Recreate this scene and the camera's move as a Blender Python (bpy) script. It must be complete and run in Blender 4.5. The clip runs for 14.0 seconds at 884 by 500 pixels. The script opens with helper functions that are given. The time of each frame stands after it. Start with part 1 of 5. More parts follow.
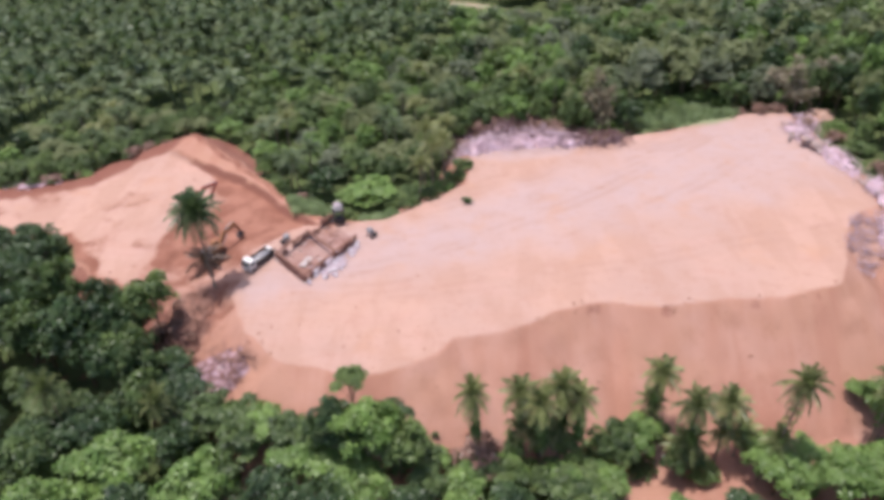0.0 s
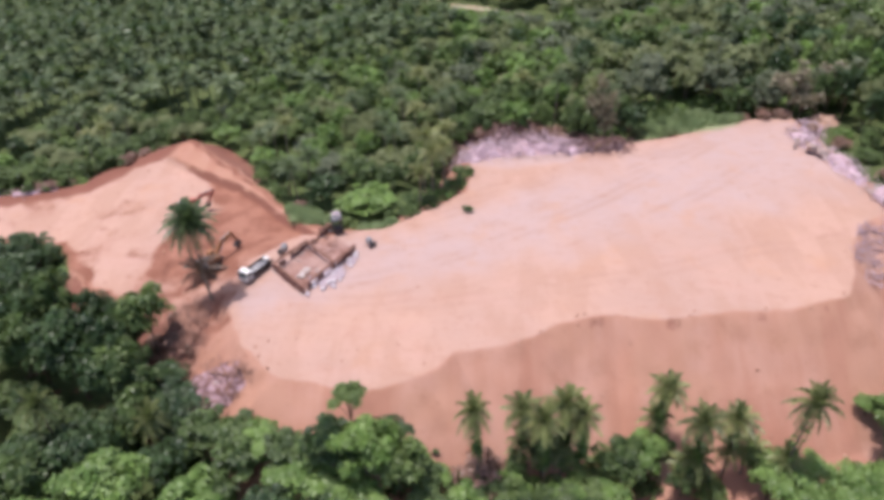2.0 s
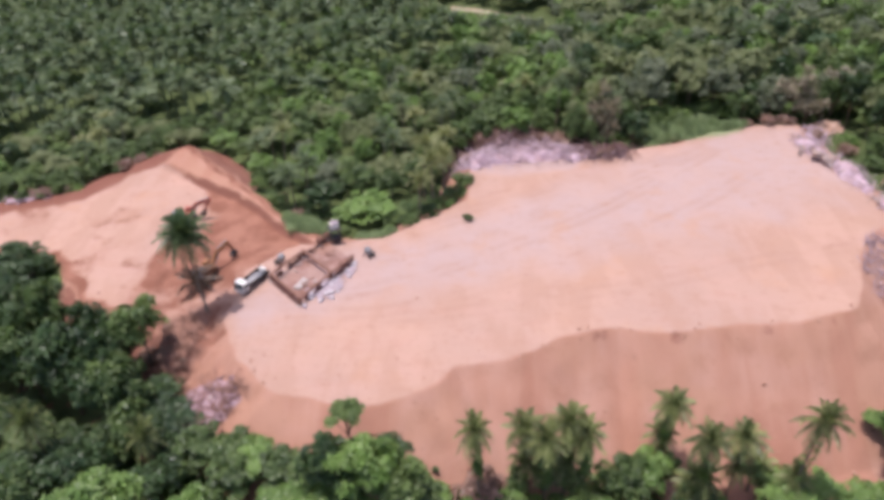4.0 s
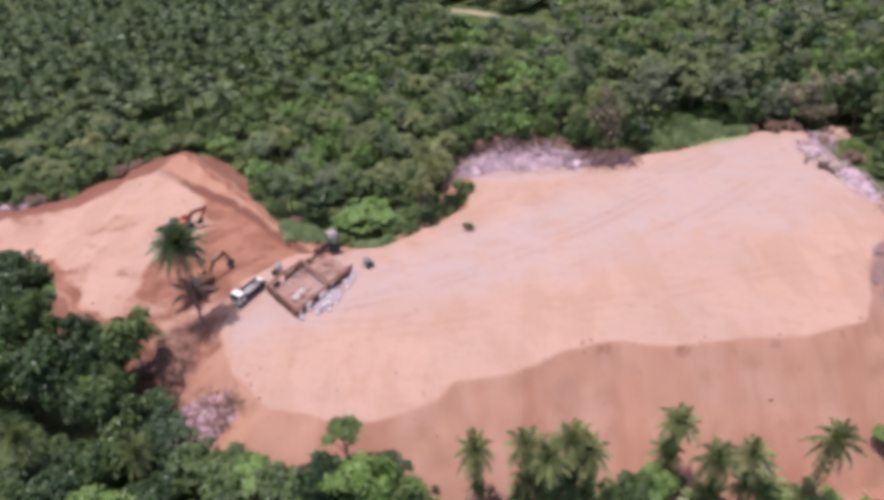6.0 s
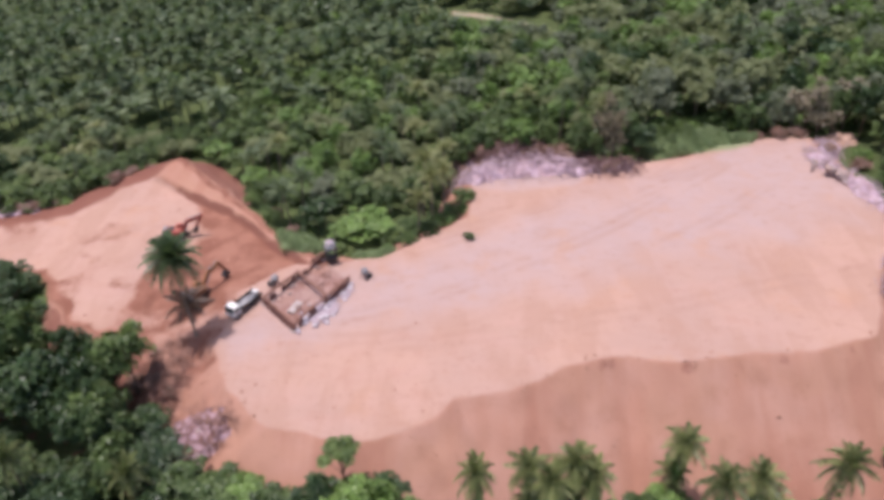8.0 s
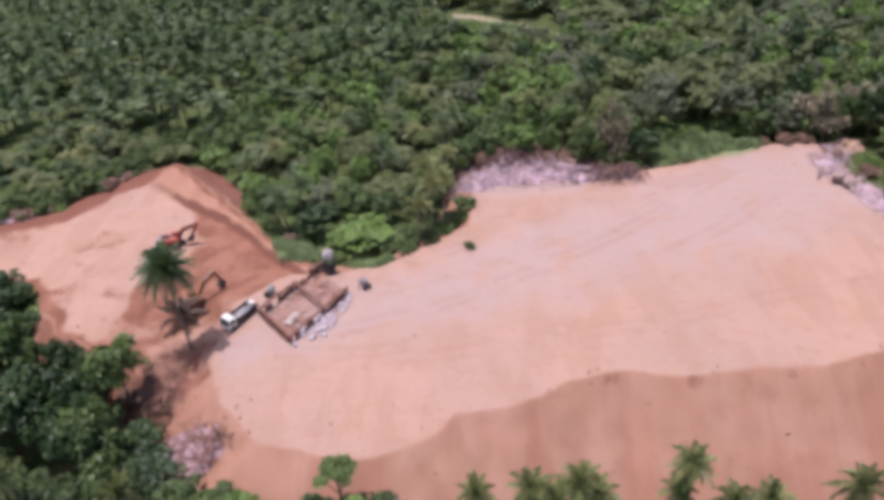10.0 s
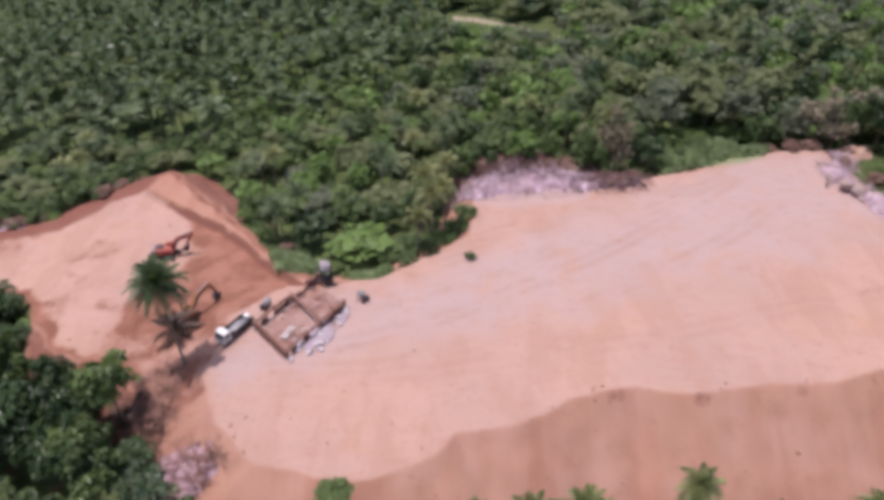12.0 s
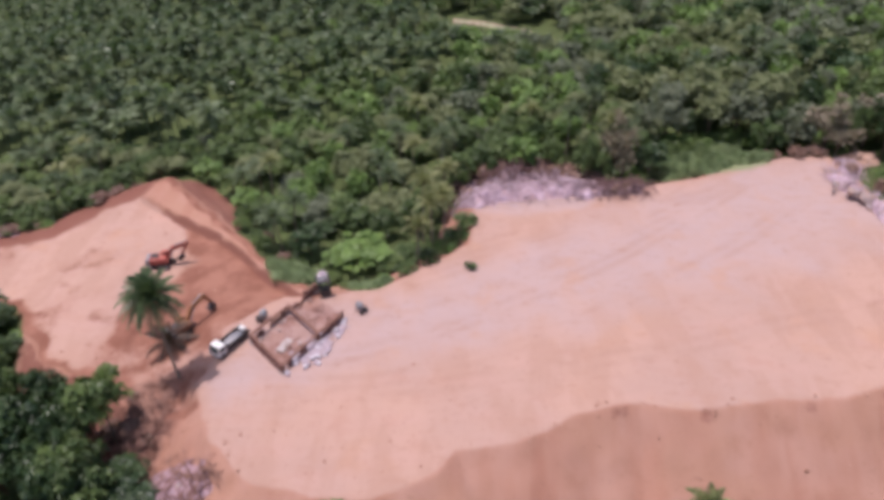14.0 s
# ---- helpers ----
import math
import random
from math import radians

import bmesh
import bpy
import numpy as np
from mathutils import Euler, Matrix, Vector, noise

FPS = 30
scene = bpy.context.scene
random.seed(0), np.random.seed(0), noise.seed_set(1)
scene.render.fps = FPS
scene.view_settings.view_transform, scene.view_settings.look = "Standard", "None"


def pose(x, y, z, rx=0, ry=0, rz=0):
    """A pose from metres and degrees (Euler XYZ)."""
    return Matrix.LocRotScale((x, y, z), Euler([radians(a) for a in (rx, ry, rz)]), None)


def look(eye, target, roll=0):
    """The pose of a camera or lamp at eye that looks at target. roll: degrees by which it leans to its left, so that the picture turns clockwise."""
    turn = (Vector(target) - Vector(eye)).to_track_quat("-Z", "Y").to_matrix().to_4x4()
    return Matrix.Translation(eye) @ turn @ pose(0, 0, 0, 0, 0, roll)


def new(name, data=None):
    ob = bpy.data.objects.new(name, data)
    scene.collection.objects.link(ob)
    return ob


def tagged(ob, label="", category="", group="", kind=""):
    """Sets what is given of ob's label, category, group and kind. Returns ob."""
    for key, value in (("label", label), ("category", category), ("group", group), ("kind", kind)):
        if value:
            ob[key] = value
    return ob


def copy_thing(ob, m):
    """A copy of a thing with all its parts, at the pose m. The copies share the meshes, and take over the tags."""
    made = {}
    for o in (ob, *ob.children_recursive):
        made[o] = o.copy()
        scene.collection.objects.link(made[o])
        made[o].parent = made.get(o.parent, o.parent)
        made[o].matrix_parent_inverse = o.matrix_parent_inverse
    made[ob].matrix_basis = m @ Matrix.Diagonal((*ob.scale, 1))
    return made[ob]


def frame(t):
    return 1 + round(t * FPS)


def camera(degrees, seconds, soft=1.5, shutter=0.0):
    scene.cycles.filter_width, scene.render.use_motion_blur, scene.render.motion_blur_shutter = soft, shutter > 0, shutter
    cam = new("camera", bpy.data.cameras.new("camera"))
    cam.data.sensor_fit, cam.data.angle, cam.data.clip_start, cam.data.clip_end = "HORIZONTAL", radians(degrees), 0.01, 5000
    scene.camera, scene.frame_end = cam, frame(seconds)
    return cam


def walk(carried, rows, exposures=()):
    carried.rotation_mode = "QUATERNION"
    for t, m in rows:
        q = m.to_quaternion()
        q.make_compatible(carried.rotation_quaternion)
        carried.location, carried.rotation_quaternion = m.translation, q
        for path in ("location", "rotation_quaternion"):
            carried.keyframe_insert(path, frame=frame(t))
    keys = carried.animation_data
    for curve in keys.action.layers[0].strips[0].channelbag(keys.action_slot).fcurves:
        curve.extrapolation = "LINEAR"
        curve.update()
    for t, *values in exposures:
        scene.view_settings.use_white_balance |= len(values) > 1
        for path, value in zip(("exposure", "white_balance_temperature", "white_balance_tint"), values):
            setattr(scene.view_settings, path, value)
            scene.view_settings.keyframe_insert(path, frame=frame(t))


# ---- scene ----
cam = camera(64.0, 14.0, soft=4.8)
# seconds, eye in metres, turn in degrees
ROWS = [
    (0.0, 0.000, 0.000, 80.000, 53.488, 0.825, 0.625),
    (0.5, 0.013, 0.575, 80.005, 53.487, 0.818, 0.640),
    (1.0, -0.046, 1.381, 80.087, 53.469, 0.825, 0.625),
    (1.5, -0.062, 2.204, 80.150, 53.468, 0.837, 0.632),
    (2.0, -0.068, 3.034, 80.195, 53.469, 0.841, 0.625),
    (2.5, -0.111, 3.677, 80.222, 53.450, 0.821, 0.617),
    (3.0, -0.134, 4.533, 80.265, 53.457, 0.829, 0.601),
    (5.5, -0.082, 8.248, 80.398, 53.431, 0.818, 0.640),
    (6.0, -0.109, 9.139, 80.419, 53.424, 0.822, 0.648),
    (6.5, -0.111, 10.041, 80.395, 53.424, 0.802, 0.656),
    (7.0, -0.051, 10.964, 80.387, 53.416, 0.803, 0.687),
    (7.5, -0.055, 11.642, 80.369, 53.415, 0.795, 0.702),
    (8.0, -0.059, 12.538, 80.378, 53.415, 0.795, 0.702),
    (10.5, 0.029, 16.485, 80.192, 53.418, 0.821, 0.765),
    (11.0, -0.023, 17.374, 80.172, 53.413, 0.829, 0.749),
    (11.5, -0.020, 18.306, 80.116, 53.412, 0.817, 0.773),
    (12.0, -0.025, 19.227, 80.080, 53.412, 0.817, 0.773),
    (12.5, -0.006, 19.926, 80.069, 53.411, 0.810, 0.788),
    (13.0, -0.020, 20.842, 80.009, 53.405, 0.810, 0.788),
    (13.5, -0.007, 21.473, 79.999, 53.404, 0.822, 0.796),
    (14.0, 0.000, 22.304, 80.003, 53.410, 0.822, 0.796),
]
walk(cam, [(t, pose(*r)) for t, *r in ROWS], [(0.0, 0.30, 6400, 12.5), (14.0, 0.03, 6400, 18.0)])

# ---------------------------------------------------------------- light
SUN_FROM = Vector((-0.19, 0.03, 1.0)).normalized()
sun = new("sun", bpy.data.lights.new("sun", "SUN"))
sun.data.energy, sun.data.angle, sun.data.color = 3.9, radians(0.6), (1.0, 0.96, 0.91)
sun.matrix_world = look(SUN_FROM * 300, (0, 0, 0))
world = bpy.data.worlds.new("sky")
scene.world = world
world.use_nodes = True
sky = world.node_tree.nodes.new("ShaderNodeTexSky")
sky.sky_type, sky.sun_disc = "NISHITA", False
sky.dust_density = 3.0
sky.sun_elevation = math.asin(SUN_FROM.z)
sky.sun_rotation = math.atan2(SUN_FROM.x, SUN_FROM.y)
world.node_tree.nodes["Background"].inputs[1].default_value = 0.15
world.node_tree.links.new(sky.outputs[0], world.node_tree.nodes["Background"].inputs[0])


# ---------------------------------------------------------------- materials
class Mat:
    """A small node builder round one Principled surface."""

    def __init__(self, name, rough=0.9, metal=0.0, spec=0.2):
        self.m = bpy.data.materials.new(name)
        self.m.use_nodes = True
        self.t = self.m.node_tree
        self.b = self.t.nodes["Principled BSDF"]
        self.b.inputs["Roughness"].default_value = rough
        self.b.inputs["Metallic"].default_value = metal
        self.b.inputs["Specular IOR Level"].default_value = spec
        self.pos = self.node("ShaderNodeNewGeometry").outputs["Position"]

    def node(self, kind):
        return self.t.nodes.new(kind)

    def link(self, a, b):
        self.t.links.new(a, b)

    def put(self, sock, v):
        if hasattr(v, "is_output"):
            self.link(v, sock)
        else:
            sock.default_value = v

    def noise(self, scale, detail=4.0, vec=None, stretch=None, rough=0.55):
        n = self.node("ShaderNodeTexNoise")
        n.inputs["Scale"].default_value, n.inputs["Detail"].default_value = scale, detail
        n.inputs["Roughness"].default_value = rough
        v = vec or self.pos
        if stretch:
            mp = self.node("ShaderNodeMapping")
            mp.inputs["Scale"].default_value = stretch
            self.link(v, mp.inputs[0])
            v = mp.outputs[0]
        self.link(v, n.inputs["Vector"])
        return n.outputs[0]

    def math(self, op, a, b=0.0, clamp=False):
        n = self.node("ShaderNodeMath")
        n.operation, n.use_clamp = op, clamp
        self.put(n.inputs[0], a)
        self.put(n.inputs[1], b)
        return n.outputs[0]

    def ramp(self, fac, lo, hi):
        n = self.node("ShaderNodeMapRange")
        n.interpolation_type = "SMOOTHSTEP"
        self.put(n.inputs[0], fac)
        n.inputs[1].default_value, n.inputs[2].default_value = lo, hi
        return n.outputs[0]

    def mix(self, fac, a, b, how="MIX"):
        n = self.node("ShaderNodeMix")
        n.data_type, n.blend_type = "RGBA", how
        self.put(n.inputs[0], fac)
        for s, v in ((n.inputs[6], a), (n.inputs[7], b)):
            self.put(s, v if hasattr(v, "is_output") else (*v, 1))
        return n.outputs[2]

    def attr(self, name):
        n = self.node("ShaderNodeAttribute")
        n.attribute_name = name
        return n.outputs["Fac"]

    def obrand(self):
        return self.node("ShaderNodeObjectInfo").outputs["Random"]

    def island(self):
        return self.node("ShaderNodeNewGeometry").outputs["Random Per Island"]

    def colour(self, c):
        self.put(self.b.inputs["Base Color"], c if hasattr(c, "is_output") else (*c, 1))
        return self

    def bump(self, h, strength=0.5, dist=0.1):
        n = self.node("ShaderNodeBump")
        n.inputs["Strength"].default_value, n.inputs["Distance"].default_value = strength, dist
        self.link(h, n.inputs["Height"])
        self.link(n.outputs[0], self.b.inputs["Normal"])
        return self


def plain(name, c, rough=0.6, metal=0.0, var=0.25, scale=1.5, dirt=(0.30, 0.17, 0.11), dirty=0.35):
    """Paint, steel or concrete with grain and earth on it."""
    k = Mat(name, rough, metal, 0.3)
    tex = k.node("ShaderNodeTexCoord").outputs["Object"]
    n1, n2 = k.noise(scale, 5, tex), k.noise(scale * 9, 3, tex)
    a = k.mix(k.math("MULTIPLY", n2, var), c, [v * 0.55 for v in c])
    k.colour(k.mix(k.math("MULTIPLY", k.ramp(n1, 0.45, 0.75), dirty), a, dirt))
    k.bump(n2, 0.25, 0.02)
    return k.m


def leaf_material(name, a, b, c, trans=0.35, gloss=0.40):
    """Leaves: three greens mixed leaf by leaf and plant by plant, with light passing through."""
    k = Mat(name, gloss, 0, 0.42 if gloss < 0.5 else 0.2)
    plant = k.math("ADD", k.obrand(), k.attr("tint"))
    plant = k.math("FRACT", plant)
    leaf = k.island()
    col = k.mix(k.ramp(plant, 0.1, 0.9), a, b)
    col = k.mix(k.math("MULTIPLY", k.ramp(leaf, 0.40, 1.0), 0.65), col, c)
    col = k.mix(k.math("MULTIPLY", k.ramp(leaf, 0.35, 0.0), 0.35), col, [v * 0.45 for v in a])
    col = k.mix(k.math("MULTIPLY", k.ramp(k.noise(0.35, 3), 0.4, 0.7), 0.35), col, [v * 0.6 for v in a])
    patch = k.noise(0.05, 3)
    col = k.mix(k.math("MULTIPLY", k.ramp(patch, 0.55, 0.70), 0.32), col, [v * 0.62 for v in a])
    col = k.mix(k.math("MULTIPLY", k.ramp(patch, 0.47, 0.34), 0.4), col, [0.5 * (v + w) for v, w in zip(b, c)])
    k.colour(col)
    tr = k.node("ShaderNodeBsdfTranslucent")
    k.link(k.mix(0.5, col, (0.10, 0.16, 0.02)), tr.inputs[0])
    mx = k.node("ShaderNodeMixShader")
    mx.inputs[0].default_value = trans
    k.link(k.b.outputs[0], mx.inputs[1])
    k.link(tr.outputs[0], mx.inputs[2])
    k.link(mx.outputs[0], k.t.nodes["Material Output"].inputs[0])
    return k.m


LEAF_DARK = leaf_material("leaf_dark", (0.06, 0.098, 0.037), (0.139, 0.205, 0.069), (0.221, 0.284, 0.119), 0.50)
LEAF_MID = leaf_material("leaf_mid", (0.088, 0.138, 0.046), (0.199, 0.277, 0.088), (0.256, 0.32, 0.134), 0.50)
LEAF_BRIGHT = leaf_material("leaf_bright", (0.126, 0.216, 0.054), (0.255, 0.389, 0.105), (0.308, 0.403, 0.166), 0.48)
# grey and olive greens, paled so the leaf colour carries the distant haze
LEAF_GREY_HAZE = leaf_material("leaf_grey_haze", (0.199, 0.223, 0.152), (0.253, 0.277, 0.193), (0.315, 0.337, 0.246), 0.56, 0.62)
LEAF_DEEP = leaf_material("leaf_deep", (0.024, 0.05, 0.022), (0.061, 0.106, 0.039), (0.098, 0.136, 0.057), 0.36)
LEAF_OLIVE_HAZE = leaf_material("leaf_olive_haze", (0.238, 0.268, 0.137), (0.302, 0.331, 0.171), (0.377, 0.399, 0.235), 0.56, 0.62)
LEAF_PALE = leaf_material("leaf_pale", (0.31, 0.4, 0.205), (0.37, 0.455, 0.24), (0.42, 0.475, 0.28), 0.55, 0.6)
LEAF_DRY = leaf_material("leaf_dry", (0.27, 0.215, 0.155), (0.335, 0.265, 0.195), (0.25, 0.24, 0.14), 0.25)
# wide dark-to-pale range, so random frond tints imitate sunlit and shaded fronds
PALM_LEAF = leaf_material("palm_leaf", (0.055, 0.08, 0.028), (0.285, 0.315, 0.12), (0.42, 0.425, 0.22), 0.40)
PALM_YELLOW = leaf_material("palm_leaf_yellowish", (0.20, 0.21, 0.085), (0.36, 0.37, 0.16), (0.48, 0.47, 0.27), 0.45)
# grey-green plantation palms, with some of the haze tinted into the leaves
PALM_GREY_HAZE = leaf_material("palm_leaf_plantation", (0.083, 0.118, 0.064), (0.198, 0.245, 0.135), (0.294, 0.335, 0.227), 0.44, 0.62)
PALM_DARK = leaf_material("palm_leaf_dark", (0.04, 0.075, 0.034), (0.098, 0.145, 0.066), (0.2, 0.24, 0.14), 0.3)
LEAF_WITHERED = leaf_material("leaf_withered", (0.24, 0.130, 0.105), (0.30, 0.170, 0.135), (0.37, 0.25, 0.205), 0.3)
LEAF_DARK_BROWN = leaf_material("leaf_dark_brown", (0.062, 0.034, 0.028), (0.085, 0.046, 0.036), (0.13, 0.08, 0.058), 0.1)


def bark_material(name, c):
    k = Mat(name, 0.95, 0, 0.1)
    tex = k.node("ShaderNodeTexCoord").outputs["Object"]
    n = k.noise(3.0, 5, tex, (1, 1, 5))
    k.colour(k.mix(n, [v * 0.5 for v in c], c)).bump(n, 0.6, 0.05)
    return k.m


BARK = bark_material("bark", (0.20, 0.15, 0.11))
PALM_BARK = bark_material("palm_bark", (0.30, 0.24, 0.19))
DRY_WOOD = bark_material("dry_wood", (0.60, 0.445, 0.50))
TIMBER = bark_material("dark_timber", (0.28, 0.145, 0.115))


def rock_material():
    k = Mat("limestone", 0.95, 0, 0.15)
    n1, n2 = k.noise(0.9, 5), k.noise(6.0, 4)
    col = k.mix(k.ramp(k.math("FRACT", k.math("ADD", k.obrand(), k.island())), 0, 1), (0.28, 0.215, 0.21), (0.45, 0.37, 0.37))
    col = k.mix(k.math("MULTIPLY", k.ramp(n1, 0.45, 0.7), 0.7), col, (0.40, 0.23, 0.16))
    k.colour(col).bump(n2, 0.6, 0.08)
    return k.m


ROCK = rock_material()


def soil_material():
    """One sheet: pale trodden pad, redder fill and cut faces, orange cut floor, dark forest floor."""
    k = Mat("soil", 0.97, 0, 0.1)
    big, mid, fine = k.noise(0.035, 4), k.noise(0.22, 5), k.noise(1.6, 5)
    streak = k.math("ADD", k.math("MULTIPLY", k.noise(0.22, 5, None, (1.0, 0.16, 0.16)), 0.6), k.math("MULTIPLY", k.noise(0.09, 5), 0.4))
    lanes = k.noise(0.16, 4, None, (0.45, 1.6, 1.0))
    pad = k.mix(k.ramp(big, 0.38, 0.62), (0.408, 0.252, 0.203), (0.374, 0.238, 0.201))
    pad = k.mix(k.math("MULTIPLY", k.ramp(lanes, 0.45, 0.7), 0.45), pad, (0.426, 0.261, 0.222))
    pad = k.mix(k.math("MULTIPLY", k.ramp(mid, 0.52, 0.75), 0.40), pad, (0.339, 0.181, 0.137))
    pad = k.mix(k.math("MULTIPLY", k.attr("dust"), k.math("ADD", k.math("MULTIPLY", k.ramp(mid, 0.2, 0.8), 0.45), 0.45)), pad, (0.372, 0.270, 0.264))
    grade = k.noise(0.9, 4, None, (0.18, 1.0, 1.0))
    pad = k.mix(k.math("MULTIPLY", k.ramp(grade, 0.45, 0.75), 0.16), pad, (0.33, 0.180, 0.140))
    spots = k.noise(0.55, 6, None, (0.6, 1.2, 1.0), 0.65)
    pad = k.mix(k.math("MULTIPLY", k.ramp(spots, 0.54, 0.72), 0.45), pad, (0.30, 0.165, 0.125))
    pad = k.mix(k.math("MULTIPLY", k.ramp(k.noise(0.12, 5), 0.55, 0.75), 0.5), pad, (0.40, 0.215, 0.140))
    pushed = k.noise(0.16, 4, None, (1.0, 0.30, 1.0))
    pad = k.mix(k.math("MULTIPLY", k.math("MULTIPLY", k.ramp(pushed, 0.47, 0.58), k.math("SUBTRACT", 1.0, k.attr("dust"))), 0.45), pad, (0.335, 0.196, 0.150))
    fill = k.mix(k.ramp(streak, 0.34, 0.64), (0.325, 0.162, 0.118), (0.376, 0.211, 0.166))
    fill = k.mix(k.math("MULTIPLY", k.ramp(k.noise(0.05, 4), 0.50, 0.60), 0.6), fill, (0.346, 0.185, 0.132))
    band = k.noise(0.085, 3, None, (1.0, 0.12, 0.12))
    fill = k.mix(k.math("MULTIPLY", k.ramp(band, 0.56, 0.61), 0.45), fill, (0.290, 0.132, 0.095))
    pad = k.mix(k.math("MULTIPLY", k.math("MULTIPLY", k.attr("rut"), k.ramp(k.noise(0.10, 4), 0.40, 0.65)), 0.30), pad, (0.29, 0.165, 0.130))
    fill = k.mix(k.math("MULTIPLY", k.ramp(mid, 0.5, 0.72), 0.5), fill, (0.270, 0.135, 0.094))
    cut = k.mix(k.ramp(mid, 0.32, 0.66), (0.192, 0.082, 0.058), (0.282, 0.134, 0.098))
    wood = k.mix(k.ramp(mid, 0.35, 0.65), (0.055, 0.075, 0.030), (0.085, 0.110, 0.042))
    wood = k.mix(k.math("MULTIPLY", k.ramp(fine, 0.45, 0.7), 0.5), wood, (0.075, 0.065, 0.035))
    edge = k.math("ADD", k.math("MULTIPLY", k.math("SUBTRACT", mid, 0.5), 1.0), k.math("MULTIPLY", k.math("SUBTRACT", fine, 0.5), 0.45))

    def mask(name, w=0.12):
        return k.ramp(k.math("ADD", k.attr(name), edge), 0.5 - w, 0.5 + w)

    col = k.mix(mask("bare"), wood, fill)
    col = k.mix(mask("cut", 0.3), col, cut)
    col = k.mix(mask("pale", 0.24), col, pad)
    col = k.mix(k.math("MULTIPLY", mask("dark_earth", 0.28), 0.85), col, (0.185, 0.078, 0.060))
    col = k.mix(k.math("MULTIPLY", mask("grass", 0.3), 0.8), col, (0.165, 0.220, 0.105))
    col = k.mix(k.math("MULTIPLY", k.ramp(fine, 0.58, 0.75), 0.30), col, (0.191, 0.096, 0.065))
    k.colour(col)
    h = k.math("ADD", k.math("MULTIPLY", fine, 0.5), k.math("MULTIPLY", streak, 0.8))
    return k.bump(h, 0.55, 0.22).m


SOIL = soil_material()

# ---------------------------------------------------------------- the lie of the land
# the levelled pad (its crest line), the road and cut on its left
PAD = [(-39, 96), (-34.8, 85.5), (-27, 78.5), (-19, 76.2), (-11, 76.1), (-3, 79), (0, 82.9), (8.5, 84.6), (16.7, 89), (26.5, 91.6), (30.5, 90.2), (37, 90.2), (46, 91.6),
       (56, 91.6), (61.5, 93.4), (66.5, 95.8), (69.3, 99.5), (70.6, 103.5), (73, 109), (77.5, 114.6), (84, 119), (86, 130), (84, 142), (82, 160), (72, 160.5), (62, 158), (53, 153), (40, 150), (33, 147),
       (4, 145), (2.4, 130.5), (-13.5, 117.8), (-20, 117), (-30, 116), (-38, 108)]
CUT = [(-260, 150), (-240, 122), (-101, 127), (-82, 121), (-69, 106), (-53, 99), (-46, 91), (-36, 92), (-24, 112), (-20, 115), (-26, 119), (-31.5, 124.5),
       (-38, 129.5), (-42.3, 135.4), (-52.3, 146.2), (-58.8, 153.8), (-66, 161.8), (-73, 163), (-81.5, 158), (-89, 148.5), (-110, 146), (-160, 150)]
FLAT = [(20, 58), (18, 66), (30, 72), (50, 74), (58, 82), (68, 80), (64, 64), (56, 56), (40, 60)]


# the foot of the cut bench behind the haul road
BENCH_X, BENCH_Y = (-90, -64, -54.9, -47.6, -41.6, -37, -31, -26), (172, 149.6, 142.0, 136.6, 130.8, 125.4, 120.2, 116)


def sdf(poly, x, y):
    """Signed distance to a closed outline, below zero inside."""
    d = np.full(x.shape, 1e9)
    inside = np.zeros(x.shape, bool)
    for (x0, y0), (x1, y1) in zip(poly, poly[1:] + poly[:1]):
        ex, ey = x1 - x0, y1 - y0
        s = np.clip(((x - x0) * ex + (y - y0) * ey) / (ex * ex + ey * ey), 0, 1)
        d = np.minimum(d, np.hypot(x - x0 - s * ex, y - y0 - s * ey))
        hit = ((y0 > y) != (y1 > y)) & (x < (x1 - x0) * (y - y0) / (y1 - y0 + 1e-12) + x0)
        inside ^= hit
    return np.where(inside, -d, d)


def smooth(v, a, b):
    s = np.clip((v - a) / (b - a), 0, 1)
    return s * s * (3 - 2 * s)


def rough(x, y, size, seed=0.0):
    """A cheap rolling surface of mixed waves, about -1 to 1."""
    u, v = x / size + seed, y / size - seed * 1.7
    return (np.sin(u * 2.1 + 1.3 * np.sin(v * 1.7)) + np.sin(v * 2.6 + 1.1 * np.sin(u * 2.3 + 0.6)) + 0.5 * np.sin(5.1 * u + 3.3 * v)) / 2.5


